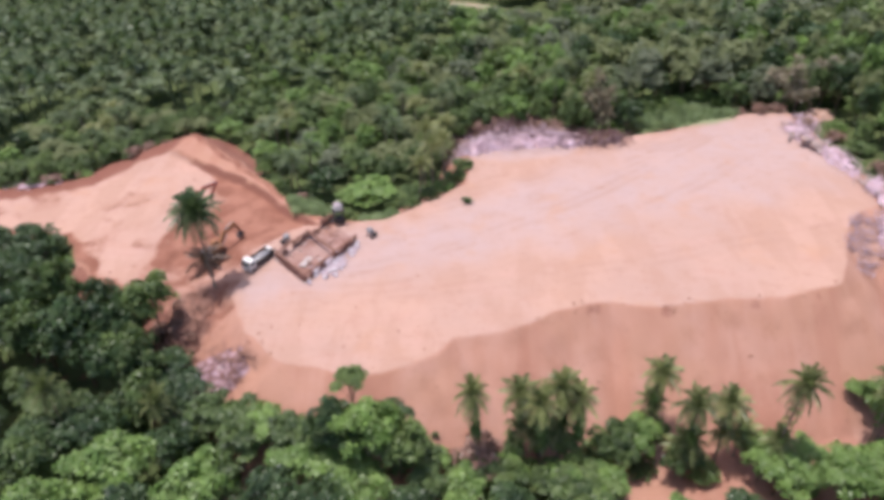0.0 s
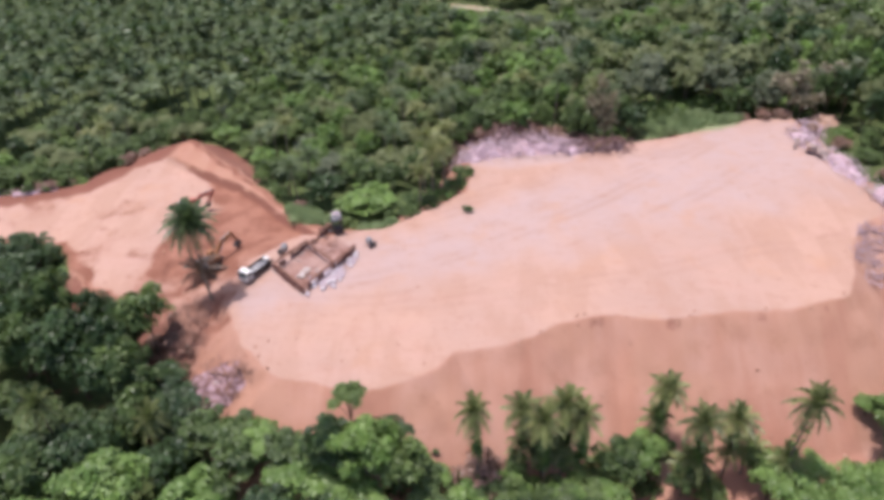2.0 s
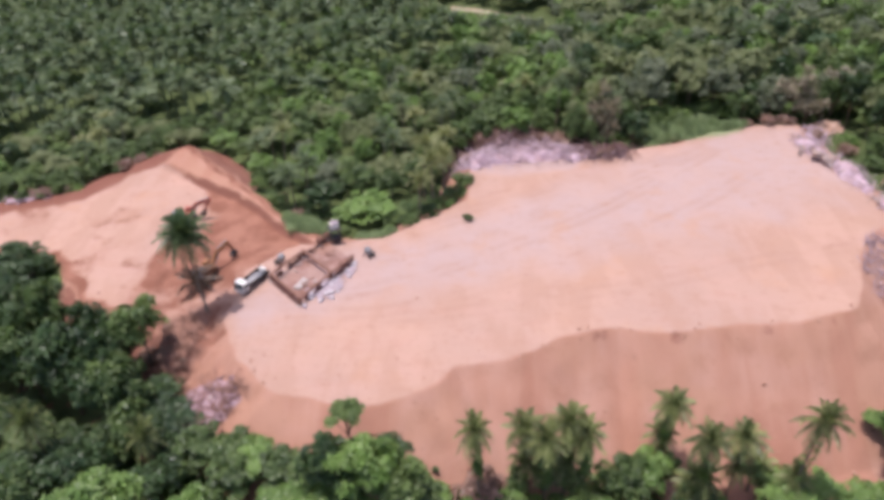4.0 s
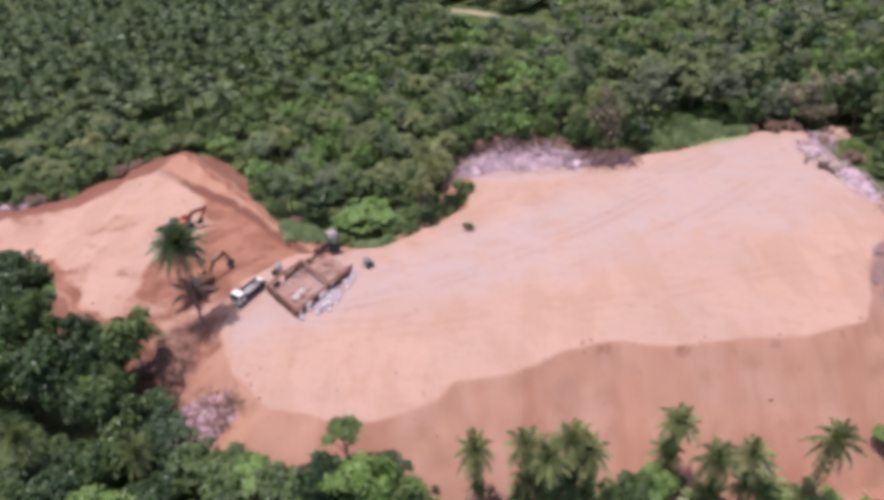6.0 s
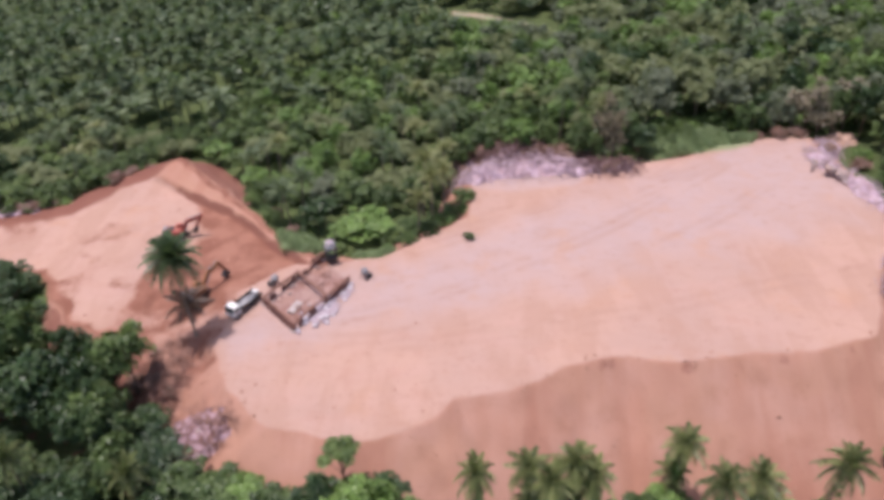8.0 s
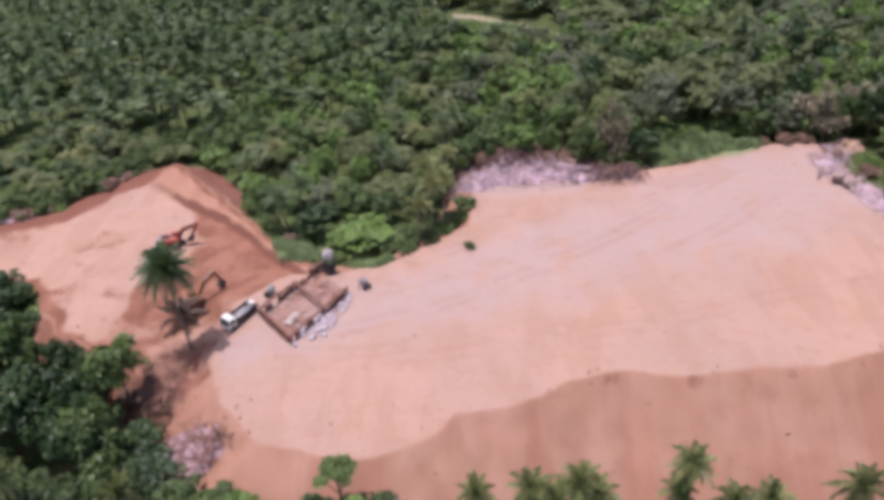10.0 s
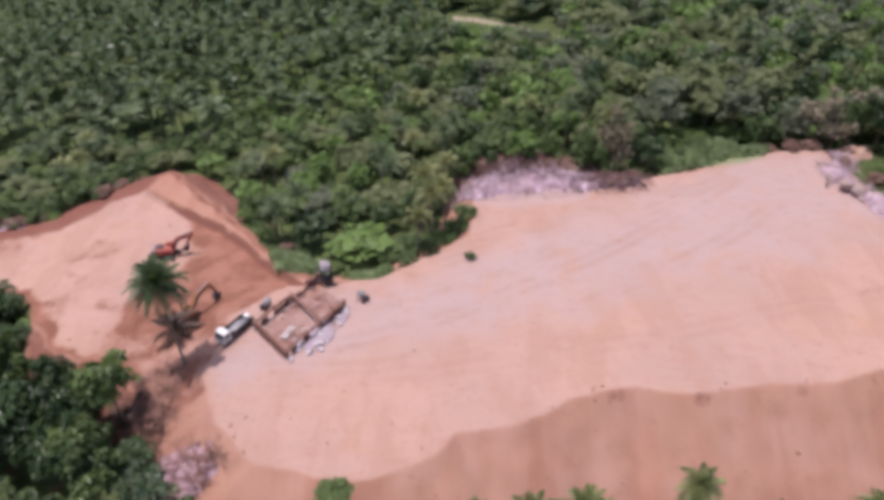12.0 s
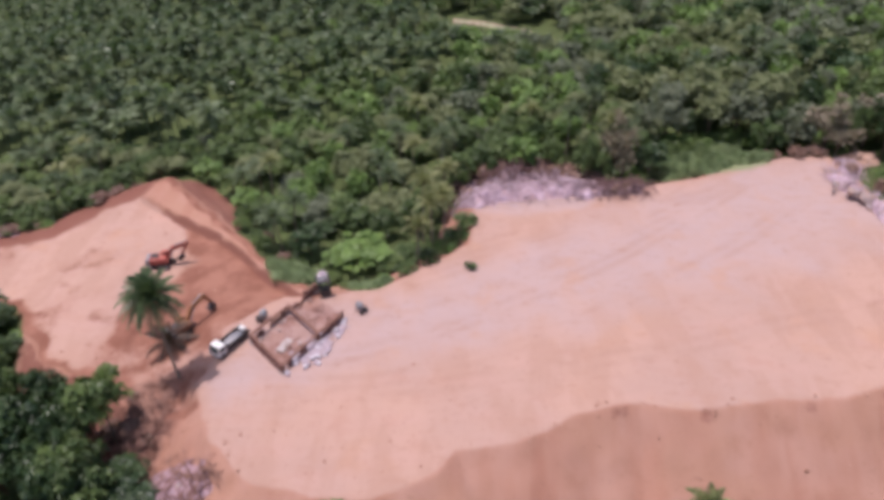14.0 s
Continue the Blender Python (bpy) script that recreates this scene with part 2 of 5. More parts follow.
def land(x, y):
    """Height of the ground and the shares of its kinds of soil."""
    x, y = np.asarray(x, float), np.asarray(y, float)
    back = -3.3 + 0.06 * np.clip(x, -260, 160) - 0.05 * (np.clip(y, 120, 420) - 140)
    front = -11.2 - 0.8 * smooth(-x, 20, 60)
    far = smooth(np.hypot(x, y - 150), 350, 900)
    nat = front + (back - front) * smooth(y + 0.12 * x, 84, 128)
    nat = nat * (1 - far) - 12 * far + 0.5 * rough(x, y, 17)
    dc = sdf(CUT, x, y) + 0.7 * rough(x, y, 4.0, 3)
    floor = -2.2 + 0.1 * np.clip(x + 42, -120, 0) + 1.6 * np.exp(-(((x + 70) / 12) ** 2 + ((y - 124) / 10) ** 2))
    rise = (y - np.interp(x, BENCH_X, BENCH_Y)) * 0.74
    bench = smooth(rise, -0.1, 0.4) * smooth(x, -74, -66)
    floor = floor + 2.0 * bench
    scoop = np.hypot((x + 45) / 12, (y - 110) / 11) + 0.08 * rough(x, y, 3, 9)
    floor = floor - 1.3 * (1 - smooth(scoop, 0.75, 1.0)) * smooth(y - 0.3 * (x + 45), 95, 100)
    over = np.where(dc > 0, np.where(nat > floor, np.minimum(nat, floor + 0.9 * dc), np.maximum(nat, floor - 0.75 * dc)), floor)
    below = smooth(floor - 0.75 * dc - nat, -0.4, 0.5) * (dc > 0) * (dc < 16) * smooth(x, -80, -74) * smooth(-x, 42, 46)
    dp = sdf(PAD, x, y) + 0.45 * rough(x, y, 7.0, 1) + 0.15 * rough(x, y, 2.3, 5)
    top = 0.9 + 0.02 * x + 0.18 * rough(x, y, 9, 7) + 0.06 * rough(x, y, 2.1, 2)
    slope = top - 0.66 * np.maximum(dp, 0) + (0.09 * rough(x, y * 0.16, 5.3, 4) + 0.09 * rough(x, y * 0.6, 2.3, 9)) * smooth(dp, 0.3, 3)
    worn = smooth(dp, 0.5, 3) * smooth(-x, 26, 32) * (1 - smooth(y, 94, 98))
    slope = slope + 0.75 * worn * rough((x - y) * 0.7, (x + y) * 0.18, 2.6, 14)
    left = smooth(-x, 32, 38) * smooth(y, 94, 99)
    slope = slope + left * 0.40 * np.maximum(dp, 0)
    z = np.where(dp > 0, np.maximum(over, slope), np.where(dp < 0, top, top))
    z = np.where((dp > 0) & (over > top), np.minimum(over, top + 0.8 * dp), z)
    on_fill = (slope > over - 0.25) & (dp > 0)
    df = sdf(FLAT, x, y) + 1.2 * rough(x, y, 3, 6)
    bare = np.maximum.reduce([smooth(-dp, -1.5, 0.6), smooth(slope - over, -0.7, 0.25) * (dp < 30), smooth(-dc, -1.0, 0.3), smooth(-df, -1, 1), below])
    bare = np.maximum(bare, 1 - smooth(np.hypot((x + 41) / 7, (y - 90) / 7), 0.8, 1.1))
    bare = np.maximum(bare, smooth(x, 66, 70) * (1 - smooth(x, 92, 97)) * smooth(y, 84, 90) * (1 - smooth(y, 122, 128)))
    glade = np.hypot((x - 89) / 4.5, (y - 162) / 3.0)
    track = np.abs((y - 286) + (x - 8) * 0.72) / 3.2 + 6 * smooth(np.abs(x - 13), 13, 18)
    bare = np.maximum.reduce([bare, 1 - smooth(glade, 0.7, 1.1), 1 - smooth(track, 0.6, 1.0)])
    soft = smooth(-x, 28, 36) * smooth(y, 84, 92)
    pale = smooth(-dp, -1.0 - 1.4 * soft, 0.9 + 0.9 * soft)
    brink = -57 + 4.5 * np.sin((y - 120) / 9.0) + 2.5 * rough(x, y, 6, 4)
    upper = smooth(y + 0.25 * (x + 70), 124, 132)
    road = smooth(-dc + 0.8 * rough(x, y, 5, 2), -0.6 + 4.1 * upper, 2.5 + 5.0 * upper) * smooth(brink - x, -6.0, 5.0) * (1 - bench)
    # trodden tan ground between the dug hollow and the pad, and the hollow itself
    hollow = 1 - smooth(np.hypot((x + 53.5) / 6.5, (y - 116.5) / 7.5) + 0.15 * rough(x, y, 4, 5), 0.7, 1.15)
    tan = smooth(-dc, -1.0, 2.0) * smooth(-x, 34, 40) * smooth(-x, -66, -60) * (1 - smooth(y, 106, 116))
    road = np.maximum(road, 0.43 * tan) * (1 - 0.75 * hollow)
    pale = np.maximum.reduce([pale, road, 1 - smooth(glade, 0.7, 1.0), 1 - smooth(track, 0.6, 1.0)])
    cut = smooth(-dc, -1.5, 0.5) * (dp > 0.0) * (1 - bench * smooth(-dc, 0.6, 2.0))
    run = np.abs((y - 104) - 0.44 * (x + 20)) / (6.5 + 0.13 * (x + 30)).clip(4, 18)
    dust = (1 - smooth(run + 0.3 * rough(x, y, 7, 8), 0.4, 1.5)) * smooth(-dp, 0, 3)
    dgrass = np.minimum.reduce([np.hypot((x + 29.5) / 5.4, (y - 125.2) / 4.4), np.hypot((x + 15.5) / 4, (y - 120) / 2.6), np.hypot((x - 56) / 15, (y - 163) / 8.5)])
    grass = np.maximum(1 - smooth(dgrass, 0.7, 1.15), 0.62 * (1 - smooth(track, 0.6, 1.0)))
    dust = np.maximum.reduce([dust, 1 - smooth(track, 0.6, 1.0), 1 - smooth(np.hypot((x - 14) / 18, (y - 146) / 6.5) + 0.2 * rough(x, y, 5, 3), 0.6, 1.1),
                              1 - smooth(np.hypot((x + 24) / 11, (y - 106) / 9) + 0.2 * rough(x, y, 4, 7), 0.6, 1.1)])
    mott = smooth(rough(x * 0.8 + 0.3 * y, y * 1.3, 13, 12) + 0.35 * rough(x, y, 4, 1), 0.05, 0.8) * (x < -44) * (dp > 2) * (1 - smooth(y, 140, 150))
    mott = np.maximum(mott, 0.9 * (1 - smooth(np.hypot((x + 74) / 10, (y - 133) / 5.5) + 0.25 * rough(x, y, 6, 4), 0.5, 1.15)))
    pale = pale - 0.50 * mott * road
    # darker red earth: the bench's riser, the bank under the woods, the bank below the road
    rise = rise + 0.3 * rough(x, y, 2.5, 3)
    dark_earth = 1.15 * (1 - smooth(np.abs(rise - 0.05), 0.15, 0.6)) * smooth(x, -68, -58) * (dc < -0.6)
    # darker clods broken out along the crest of the fill
    dark_earth = np.maximum(dark_earth, 0.62 * (1 - smooth(np.abs(dp - 0.9), 0.4, 1.6)) * smooth(rough(x, y * 0.2, 4.5, 13), 0.25, 0.75) * smooth(x, 12, 20))
    dark_earth = np.maximum(dark_earth, 0.95 * smooth(-dc, -2.2, -0.4) * (1 - smooth(-dc, 3.5, 8.0)) * smooth(y, 130, 138) * smooth(-x, 66, 74))
    dark_earth = np.maximum(dark_earth, 0.75 * below * (dc > 0.8))
    dark_earth = np.maximum(dark_earth, 0.5 * worn * smooth(rough((x - y) * 0.7, (x + y) * 0.2, 2.6, 15) + 0.3 * rough(x, y, 1.7, 6), 0.15, 0.7))
    # the dark trodden floor inside the shed
    su, sv = (x + 25.6) * 0.545 + (y - 107.8) * 0.839, -(x + 25.6) * 0.839 + (y - 107.8) * 0.545
    dark_earth = np.maximum(dark_earth, 0.52 * (1 - smooth(np.abs(su - 0.25 * sv), 6.8, 7.9)) * (1 - smooth(np.abs(sv), 3.7, 4.7)))
    # wheel ruts that fan out from the shed over the pad and along the road
    rut = np.zeros(x.shape)
    for y0, a1, a2 in ((101, 0.30, 0.004), (106, 0.48, 0.001), (112, 0.55, -0.001), (96, 0.10, 0.005), (118, 0.40, 0.002), (92, 0.16, 0.0005), (109, 0.22, 0.006), (124, 0.16, 0.004)):
        off = (y - y0 - a1 * (x + 20) - a2 * (x + 20) ** 2 - 1.2 * rough(x, y * 0, 26, y0)) / np.hypot(1, a1 + 2 * a2 * (x + 20))
        rut = np.maximum(rut, 1 - smooth(np.abs(np.abs(off) - 1.1), 0.1, 1.2))
    rut = rut * smooth(-dp, 0.5, 3)
    way = (y - 134 - 0.12 * (x + 90) + 4 * np.sin((x + 80) / 14))
    rut = np.maximum(rut, (1 - smooth(np.abs(np.abs(way) - 0.95), 0.15, 0.65)) * (x < -50) * smooth(-dc, 0, 2))
    return z, bare, pale, cut, dust, grass, dark_earth, rut


def ground_z(x, y):
    return float(land(np.array([x]), np.array([y]))[0][0])


def link_mesh(name, me, parent=None, label=""):
    ob = new(name, me)
    if parent is not None:
        ob.parent = parent
    if label:
        ob["label"] = label
    return ob


def np_mesh(name, verts, faces, mats, smooth_on=True, face_mat=None, tint=None):
    me = bpy.data.meshes.new(name)
    me.from_pydata(np.asarray(verts, float).tolist(), [], np.asarray(faces).tolist())
    for m in (mats if isinstance(mats, (list, tuple)) else [mats]):
        me.materials.append(m)
    if face_mat is not None:
        me.polygons.foreach_set("material_index", np.asarray(face_mat, np.int32))
    me.polygons.foreach_set("use_smooth", np.full(len(me.polygons), smooth_on))
    if tint is not None:
        me.attributes.new("tint", "FLOAT", "POINT").data.foreach_set("value", np.asarray(tint, np.float32))
    return me


def build_ground():
    def axis(lo, hi, step, far, n):
        fine = np.arange(lo, hi + step / 2, step)
        grow = np.geomspace(step * 2, far, n)
        return np.concatenate([lo - grow[::-1], fine, hi + grow])

    gx, gy = axis(-125, 100, 0.5, 3800, 26), axis(56, 172, 0.5, 3800, 26)
    gy = np.unique(np.concatenate([gy, np.arange(174, 302, 2.0)]))
    x, y = np.meshgrid(gx, gy)
    x, y = x.ravel(), y.ravel()
    z, *kinds = land(x, y)
    nx, ny = len(gx), len(gy)
    i = np.arange((ny - 1) * (nx - 1))
    a = (i // (nx - 1)) * nx + i % (nx - 1)
    me = np_mesh("ground", np.stack([x, y, z], 1), np.stack([a, a + 1, a + nx + 1, a + nx], 1), SOIL)
    for name, v in zip(("bare", "pale", "cut", "dust", "grass", "dark_earth", "rut"), kinds):
        me.attributes.new(name, "FLOAT", "POINT").data.foreach_set("value", v.astype(np.float32))
    tagged(new("ground", me), "graded pinkish earth pad with orange fill slopes amid forest floor", "ground", kind="structure")


build_ground()

# ---------------------------------------------------------------- shaping helpers
def part(name, bm, material, parent=None, label="", flat=True):
    """Links a bmesh as one mesh object."""
    me = bpy.data.meshes.new(name)
    bm.to_mesh(me)
    bm.free()
    for m in (material if isinstance(material, (list, tuple)) else [material]):
        me.materials.append(m)
    if not flat:
        me.polygons.foreach_set("use_smooth", np.full(len(me.polygons), True))
    return link_mesh(name, me, parent, label)


def thing(name, label, category, x, y, z=None, turn=0.0, group=""):
    """An Empty at the base of a thing."""
    ob = new(name)
    ob.empty_display_size = 0.3
    ob.matrix_world = pose(x, y, ground_z(x, y) if z is None else z, 0, 0, turn)
    return tagged(ob, label, category, group)


def box(bm, c, s, turn=(0, 0, 0), bevel=0.04):
    m = pose(*c, *turn) @ Matrix.Diagonal((*s, 1))
    made = bmesh.ops.create_cube(bm, size=1, matrix=m)["verts"]
    if bevel:
        edges = list({e for v in made for e in v.link_edges})
        bmesh.ops.bevel(bm, geom=edges, offset=bevel, segments=1, affect="EDGES")
    return bm


def rod(bm, p, q, r, r2=None, seg=8):
    p, q = Vector(p), Vector(q)
    m = Matrix.Translation((p + q) / 2) @ (q - p).to_track_quat("Z", "Y").to_matrix().to_4x4()
    bmesh.ops.create_cone(bm, cap_ends=True, segments=seg, radius1=r, radius2=r if r2 is None else r2, depth=(q - p).length, matrix=m)
    return bm


def prism(bm, outline, y0, y1, m=None):
    """An outline in x and z drawn out along y."""
    lo = [bm.verts.new((x, y0, z)) for x, z in outline]
    hi = [bm.verts.new((x, y1, z)) for x, z in outline]
    n = len(outline)
    bm.faces.new(lo)
    bm.faces.new(hi[::-1])
    for i in range(n):
        bm.faces.new((lo[i], hi[i], hi[(i + 1) % n], lo[(i + 1) % n]))
    bmesh.ops.recalc_face_normals(bm, faces=bm.faces)
    if m is not None:
        bmesh.ops.transform(bm, matrix=m, verts=bm.verts)
    return bm


# ---------------------------------------------------------------- plants
def tube(points, radii, seg=6):
    """Vertices and quads of a tapered tube along points."""
    pts = np.asarray(points, float)
    n = len(pts)
    d = np.gradient(pts, axis=0)
    d /= np.linalg.norm(d, axis=1)[:, None]
    ref = np.where(np.abs(d[:, 2:3]) > 0.9, np.array([[1.0, 0, 0]]), np.array([[0, 0, 1.0]]))
    a = np.cross(d, ref)
    a /= np.linalg.norm(a, axis=1)[:, None]
    b = np.cross(d, a)
    ang = np.arange(seg) * 2 * math.pi / seg
    v = pts[:, None] + np.asarray(radii)[:, None, None] * (np.cos(ang)[None, :, None] * a[:, None] + np.sin(ang)[None, :, None] * b[:, None])
    k = np.arange((n - 1) * seg)
    r, c = k // seg, k % seg
    f = np.stack([r * seg + c, r * seg + (c + 1) % seg, (r + 1) * seg + (c + 1) % seg, (r + 1) * seg + c], 1)
    return v.reshape(-1, 3), f


def gather(pieces):
    """Joins (vertices, quads) pairs."""
    vs, fs, at = [], [], 0
    for v, f in pieces:
        vs.append(v)
        fs.append(f + at)
        at += len(v)
    return np.concatenate(vs), np.concatenate(fs)


def leaves(rng, lobes, n, size, up=0.35, low=-0.45, sprays=0, reach=1.5):
    """Kite-shaped leaf clumps over the skin of several round lobes (x, y, z, rx, rz), and starry sprays of six leaves
    at the shoot tips; with a tint for each lobe."""
    lobes = np.asarray(lobes, float)
    w = lobes[:, 3] * (lobes[:, 3] + lobes[:, 4])
    shade = rng.uniform(0, 0.8, len(lobes))

    def spots(count, near, far):
        at = rng.choice(len(lobes), count, p=w / w.sum())
        pick = lobes[at]
        d = rng.normal(size=(count, 3))
        d /= np.linalg.norm(d, axis=1)[:, None]
        d[:, 2] = np.where(d[:, 2] < low, -d[:, 2] * 0.5, d[:, 2])
        p = pick[:, :3] + d * np.stack([pick[:, 3], pick[:, 3], pick[:, 4]], 1) * rng.uniform(near, far, (count, 1)) ** 0.7
        return p, d, shade[at]

    p, d, tint = spots(n, 0.62, 1.08)
    nrm = d * 0.8 + rng.normal(size=(n, 3)) * 0.5 + np.array([0, 0, up])
    nrm /= np.linalg.norm(nrm, axis=1)[:, None]
    t = np.cross(nrm, rng.normal(size=(n, 3)))
    t /= np.linalg.norm(t, axis=1)[:, None]
    b = np.cross(nrm, t)
    s = size * rng.uniform(0.55, 1.45, (n, 1))
    quads = [np.stack([p - t * s * 0.65, p - b * s * 0.36 + nrm * s * 0.12, p + t * s * 0.75 - nrm * s * 0.12, p + b * s * 0.36 + nrm * s * 0.12], 1)]
    tints = [tint]
    if sprays:
        p, d, tint = spots(sprays, 0.95, 1.25)
        axis = d * 0.7 + rng.normal(size=(sprays, 3)) * 0.25 + np.array([0, 0, 0.6])
        axis /= np.linalg.norm(axis, axis=1)[:, None]
        e1 = np.cross(axis, rng.normal(size=(sprays, 3)))
        e1 /= np.linalg.norm(e1, axis=1)[:, None]
        e2 = np.cross(axis, e1)
        s = size * reach * rng.uniform(0.7, 1.3, (sprays, 1))
        for k in range(6):
            a = k * math.pi / 3 + rng.uniform(-0.3, 0.3, (sprays, 1))
            out = np.cos(a) * e1 + np.sin(a) * e2
            side = np.cos(a) * e2 - np.sin(a) * e1
            tip = s * rng.uniform(0.7, 1.15, (sprays, 1))
            quads.append(np.stack([p, p + out * tip * 0.5 + side * s * 0.2 + axis * s * 0.16, p + out * tip - axis * s * rng.uniform(-0.05, 0.35, (sprays, 1)),
                                   p + out * tip * 0.5 - side * s * 0.2 + axis * s * 0.16], 1))
            tints.append(tint)
    q = np.concatenate(quads)
    return q.reshape(-1, 3), np.arange(len(q) * 4).reshape(-1, 4), np.repeat(np.concatenate(tints), 4)


def crown_lobes(rng, h, r, n, flat=0.75):
    """Boughs of an uneven crown whose top is near h and whose spread is about r."""
    out = [(0, 0, h - r * flat * 0.95, r * 0.52, r * 0.52 * flat)]
    p1, p2 = rng.uniform(0, 6.28, 2)
    for i in range(int(n * 1.9)):
        a, e = i * 2.399 + rng.uniform(-0.4, 0.4), rng.uniform(-0.4, 0.97)
        d = r * (0.74 + 0.17 * math.sin(2 * a + p1) + 0.12 * math.sin(3 * a + p2)) * rng.uniform(0.72, 1.08)
        s = r * rng.uniform(0.16, 0.34)
        k = math.sqrt(1 - e * e)
        out.append((d * k * math.cos(a), d * k * math.sin(a), h - r * flat * (0.98 - 0.84 * e) - 0.3 * s, s, s * flat * rng.uniform(0.8, 1.15)))
    return out


def tree_wood(rng, lobes, h, girth):
    top = np.array(lobes[0][:3])
    lean = rng.normal(size=2) * 0.3
    z = np.linspace(-0.8, 1, 7)
    pts = [(lean[0] * math.sin(max(s, 0) * 3), lean[1] * math.sin(max(s, 0) * 2), max(s, 0) * top[2] + min(s, 0)) for s in z]
    pieces = [tube(pts, girth * np.linspace(1.25, 0.35, 7), 7)]
    for lo in lobes[1:10]:
        s = rng.uniform(0.35, 0.75)
        root = np.array([lean[0] * math.sin(s * 3), lean[1] * math.sin(s * 2), s * top[2]])
        end = np.array(lo[:3])
        mid = (root + end) / 2 + np.array([0, 0, 0.06 * h])
        pieces.append(tube([root, mid, end], girth * np.array([0.5, 0.35, 0.12]), 5))
    return gather(pieces)


def tree_kind(seed, name, label, h, r, n_lobes, n_leaf, size, leaf, girth, group, flat=0.75, bark=BARK, category="tree", sprays=0, reach=1.5):
    """One tree of a kind, at the origin: trunk with limbs, and a crown."""
    rng = np.random.default_rng(seed)
    lobes = crown_lobes(rng, h, r, n_lobes, flat)
    root = new(name)
    tagged(root, label, category, group)
    v, f = tree_wood(rng, lobes, h, girth)
    link_mesh("trunk", np_mesh("trunk", v, f, bark), root)
    v, f, tint = leaves(rng, lobes, n_leaf, size, sprays=sprays, reach=reach)
    link_mesh("crown", np_mesh("crown", v, f, leaf, False, tint=tint), root)
    return root


def frond(rng, length, droop, detail):
    """One palm frond along +x from the origin: a rib and its leaflets."""
    n = 9
    s = np.linspace(0, 1, n)
    rise = rng.uniform(0.30, 0.60)
    x = length * s * (1 - 0.18 * s * droop)
    z = length * (rise * s - (rise + 0.42 * droop) * s * s)
    y = length * 0.07 * rng.normal() * s * s
    rib = np.stack([x, y, z], 1)
    pieces = [tube(rib, np.linspace(0.06, 0.015, n), 3)] if detail else []
    m = 17 if detail else 6
    u = np.linspace(0.10, 0.98, m)
    px, py, pz = (np.interp(u, s, c) for c in (x, y, z))
    w = length * (0.185 if detail else 0.24) * np.sin(np.clip(u * 1.1 + 0.22, 0, 1.4) * 2.1).clip(0.25) * (1 - 0.35 * u)
    half = length / m * (0.36 if detail else 0.60)
    for side in (-1, 1):
        tipx = px + w * 0.55
        tipy = py + side * w
        tipz = pz - w * rng.uniform(0.25, 0.75, m)
        q = np.stack([np.stack([px - half, py, pz], 1), np.stack([px + half, py, pz + 0.01], 1),
                      np.stack([tipx + half * 0.45, tipy, tipz], 1), np.stack([tipx - half * 0.45, tipy, tipz], 1)], 1)
        pieces.append((q.reshape(-1, 3), np.arange(m * 4).reshape(-1, 4)))
    return gather(pieces)


def palm_head(rng, n, length, detail, low=92):
    """Fronds in a spiral, each with a tint of its own."""
    pieces, tints = [], []
    for i in range(n):
        k = i / n
        droop = 0.25 + 0.95 * k + rng.uniform(-0.1, 0.15)
        v, f = frond(rng, length * rng.uniform(0.85, 1.08) * (0.8 + 0.2 * min(1, 2 * k)), droop, detail)
        pitch = math.radians(76 - low * k + rng.uniform(-6, 6))
        a = i * 2.399 + rng.uniform(-0.2, 0.2)
        cp, sp, ca, sa = math.cos(pitch), math.sin(pitch), math.cos(a), math.sin(a)
        x, y, z = v[:, 0] * cp - v[:, 2] * sp * 0.4, v[:, 1], v[:, 0] * sp + v[:, 2] * (0.55 + 0.45 * cp)
        pieces.append((np.stack([x * ca - y * sa, x * sa + y * ca, z], 1), f))
        tints.append(np.full(len(v), rng.uniform(0, 0.8)))
    return (*gather(pieces), np.concatenate(tints))


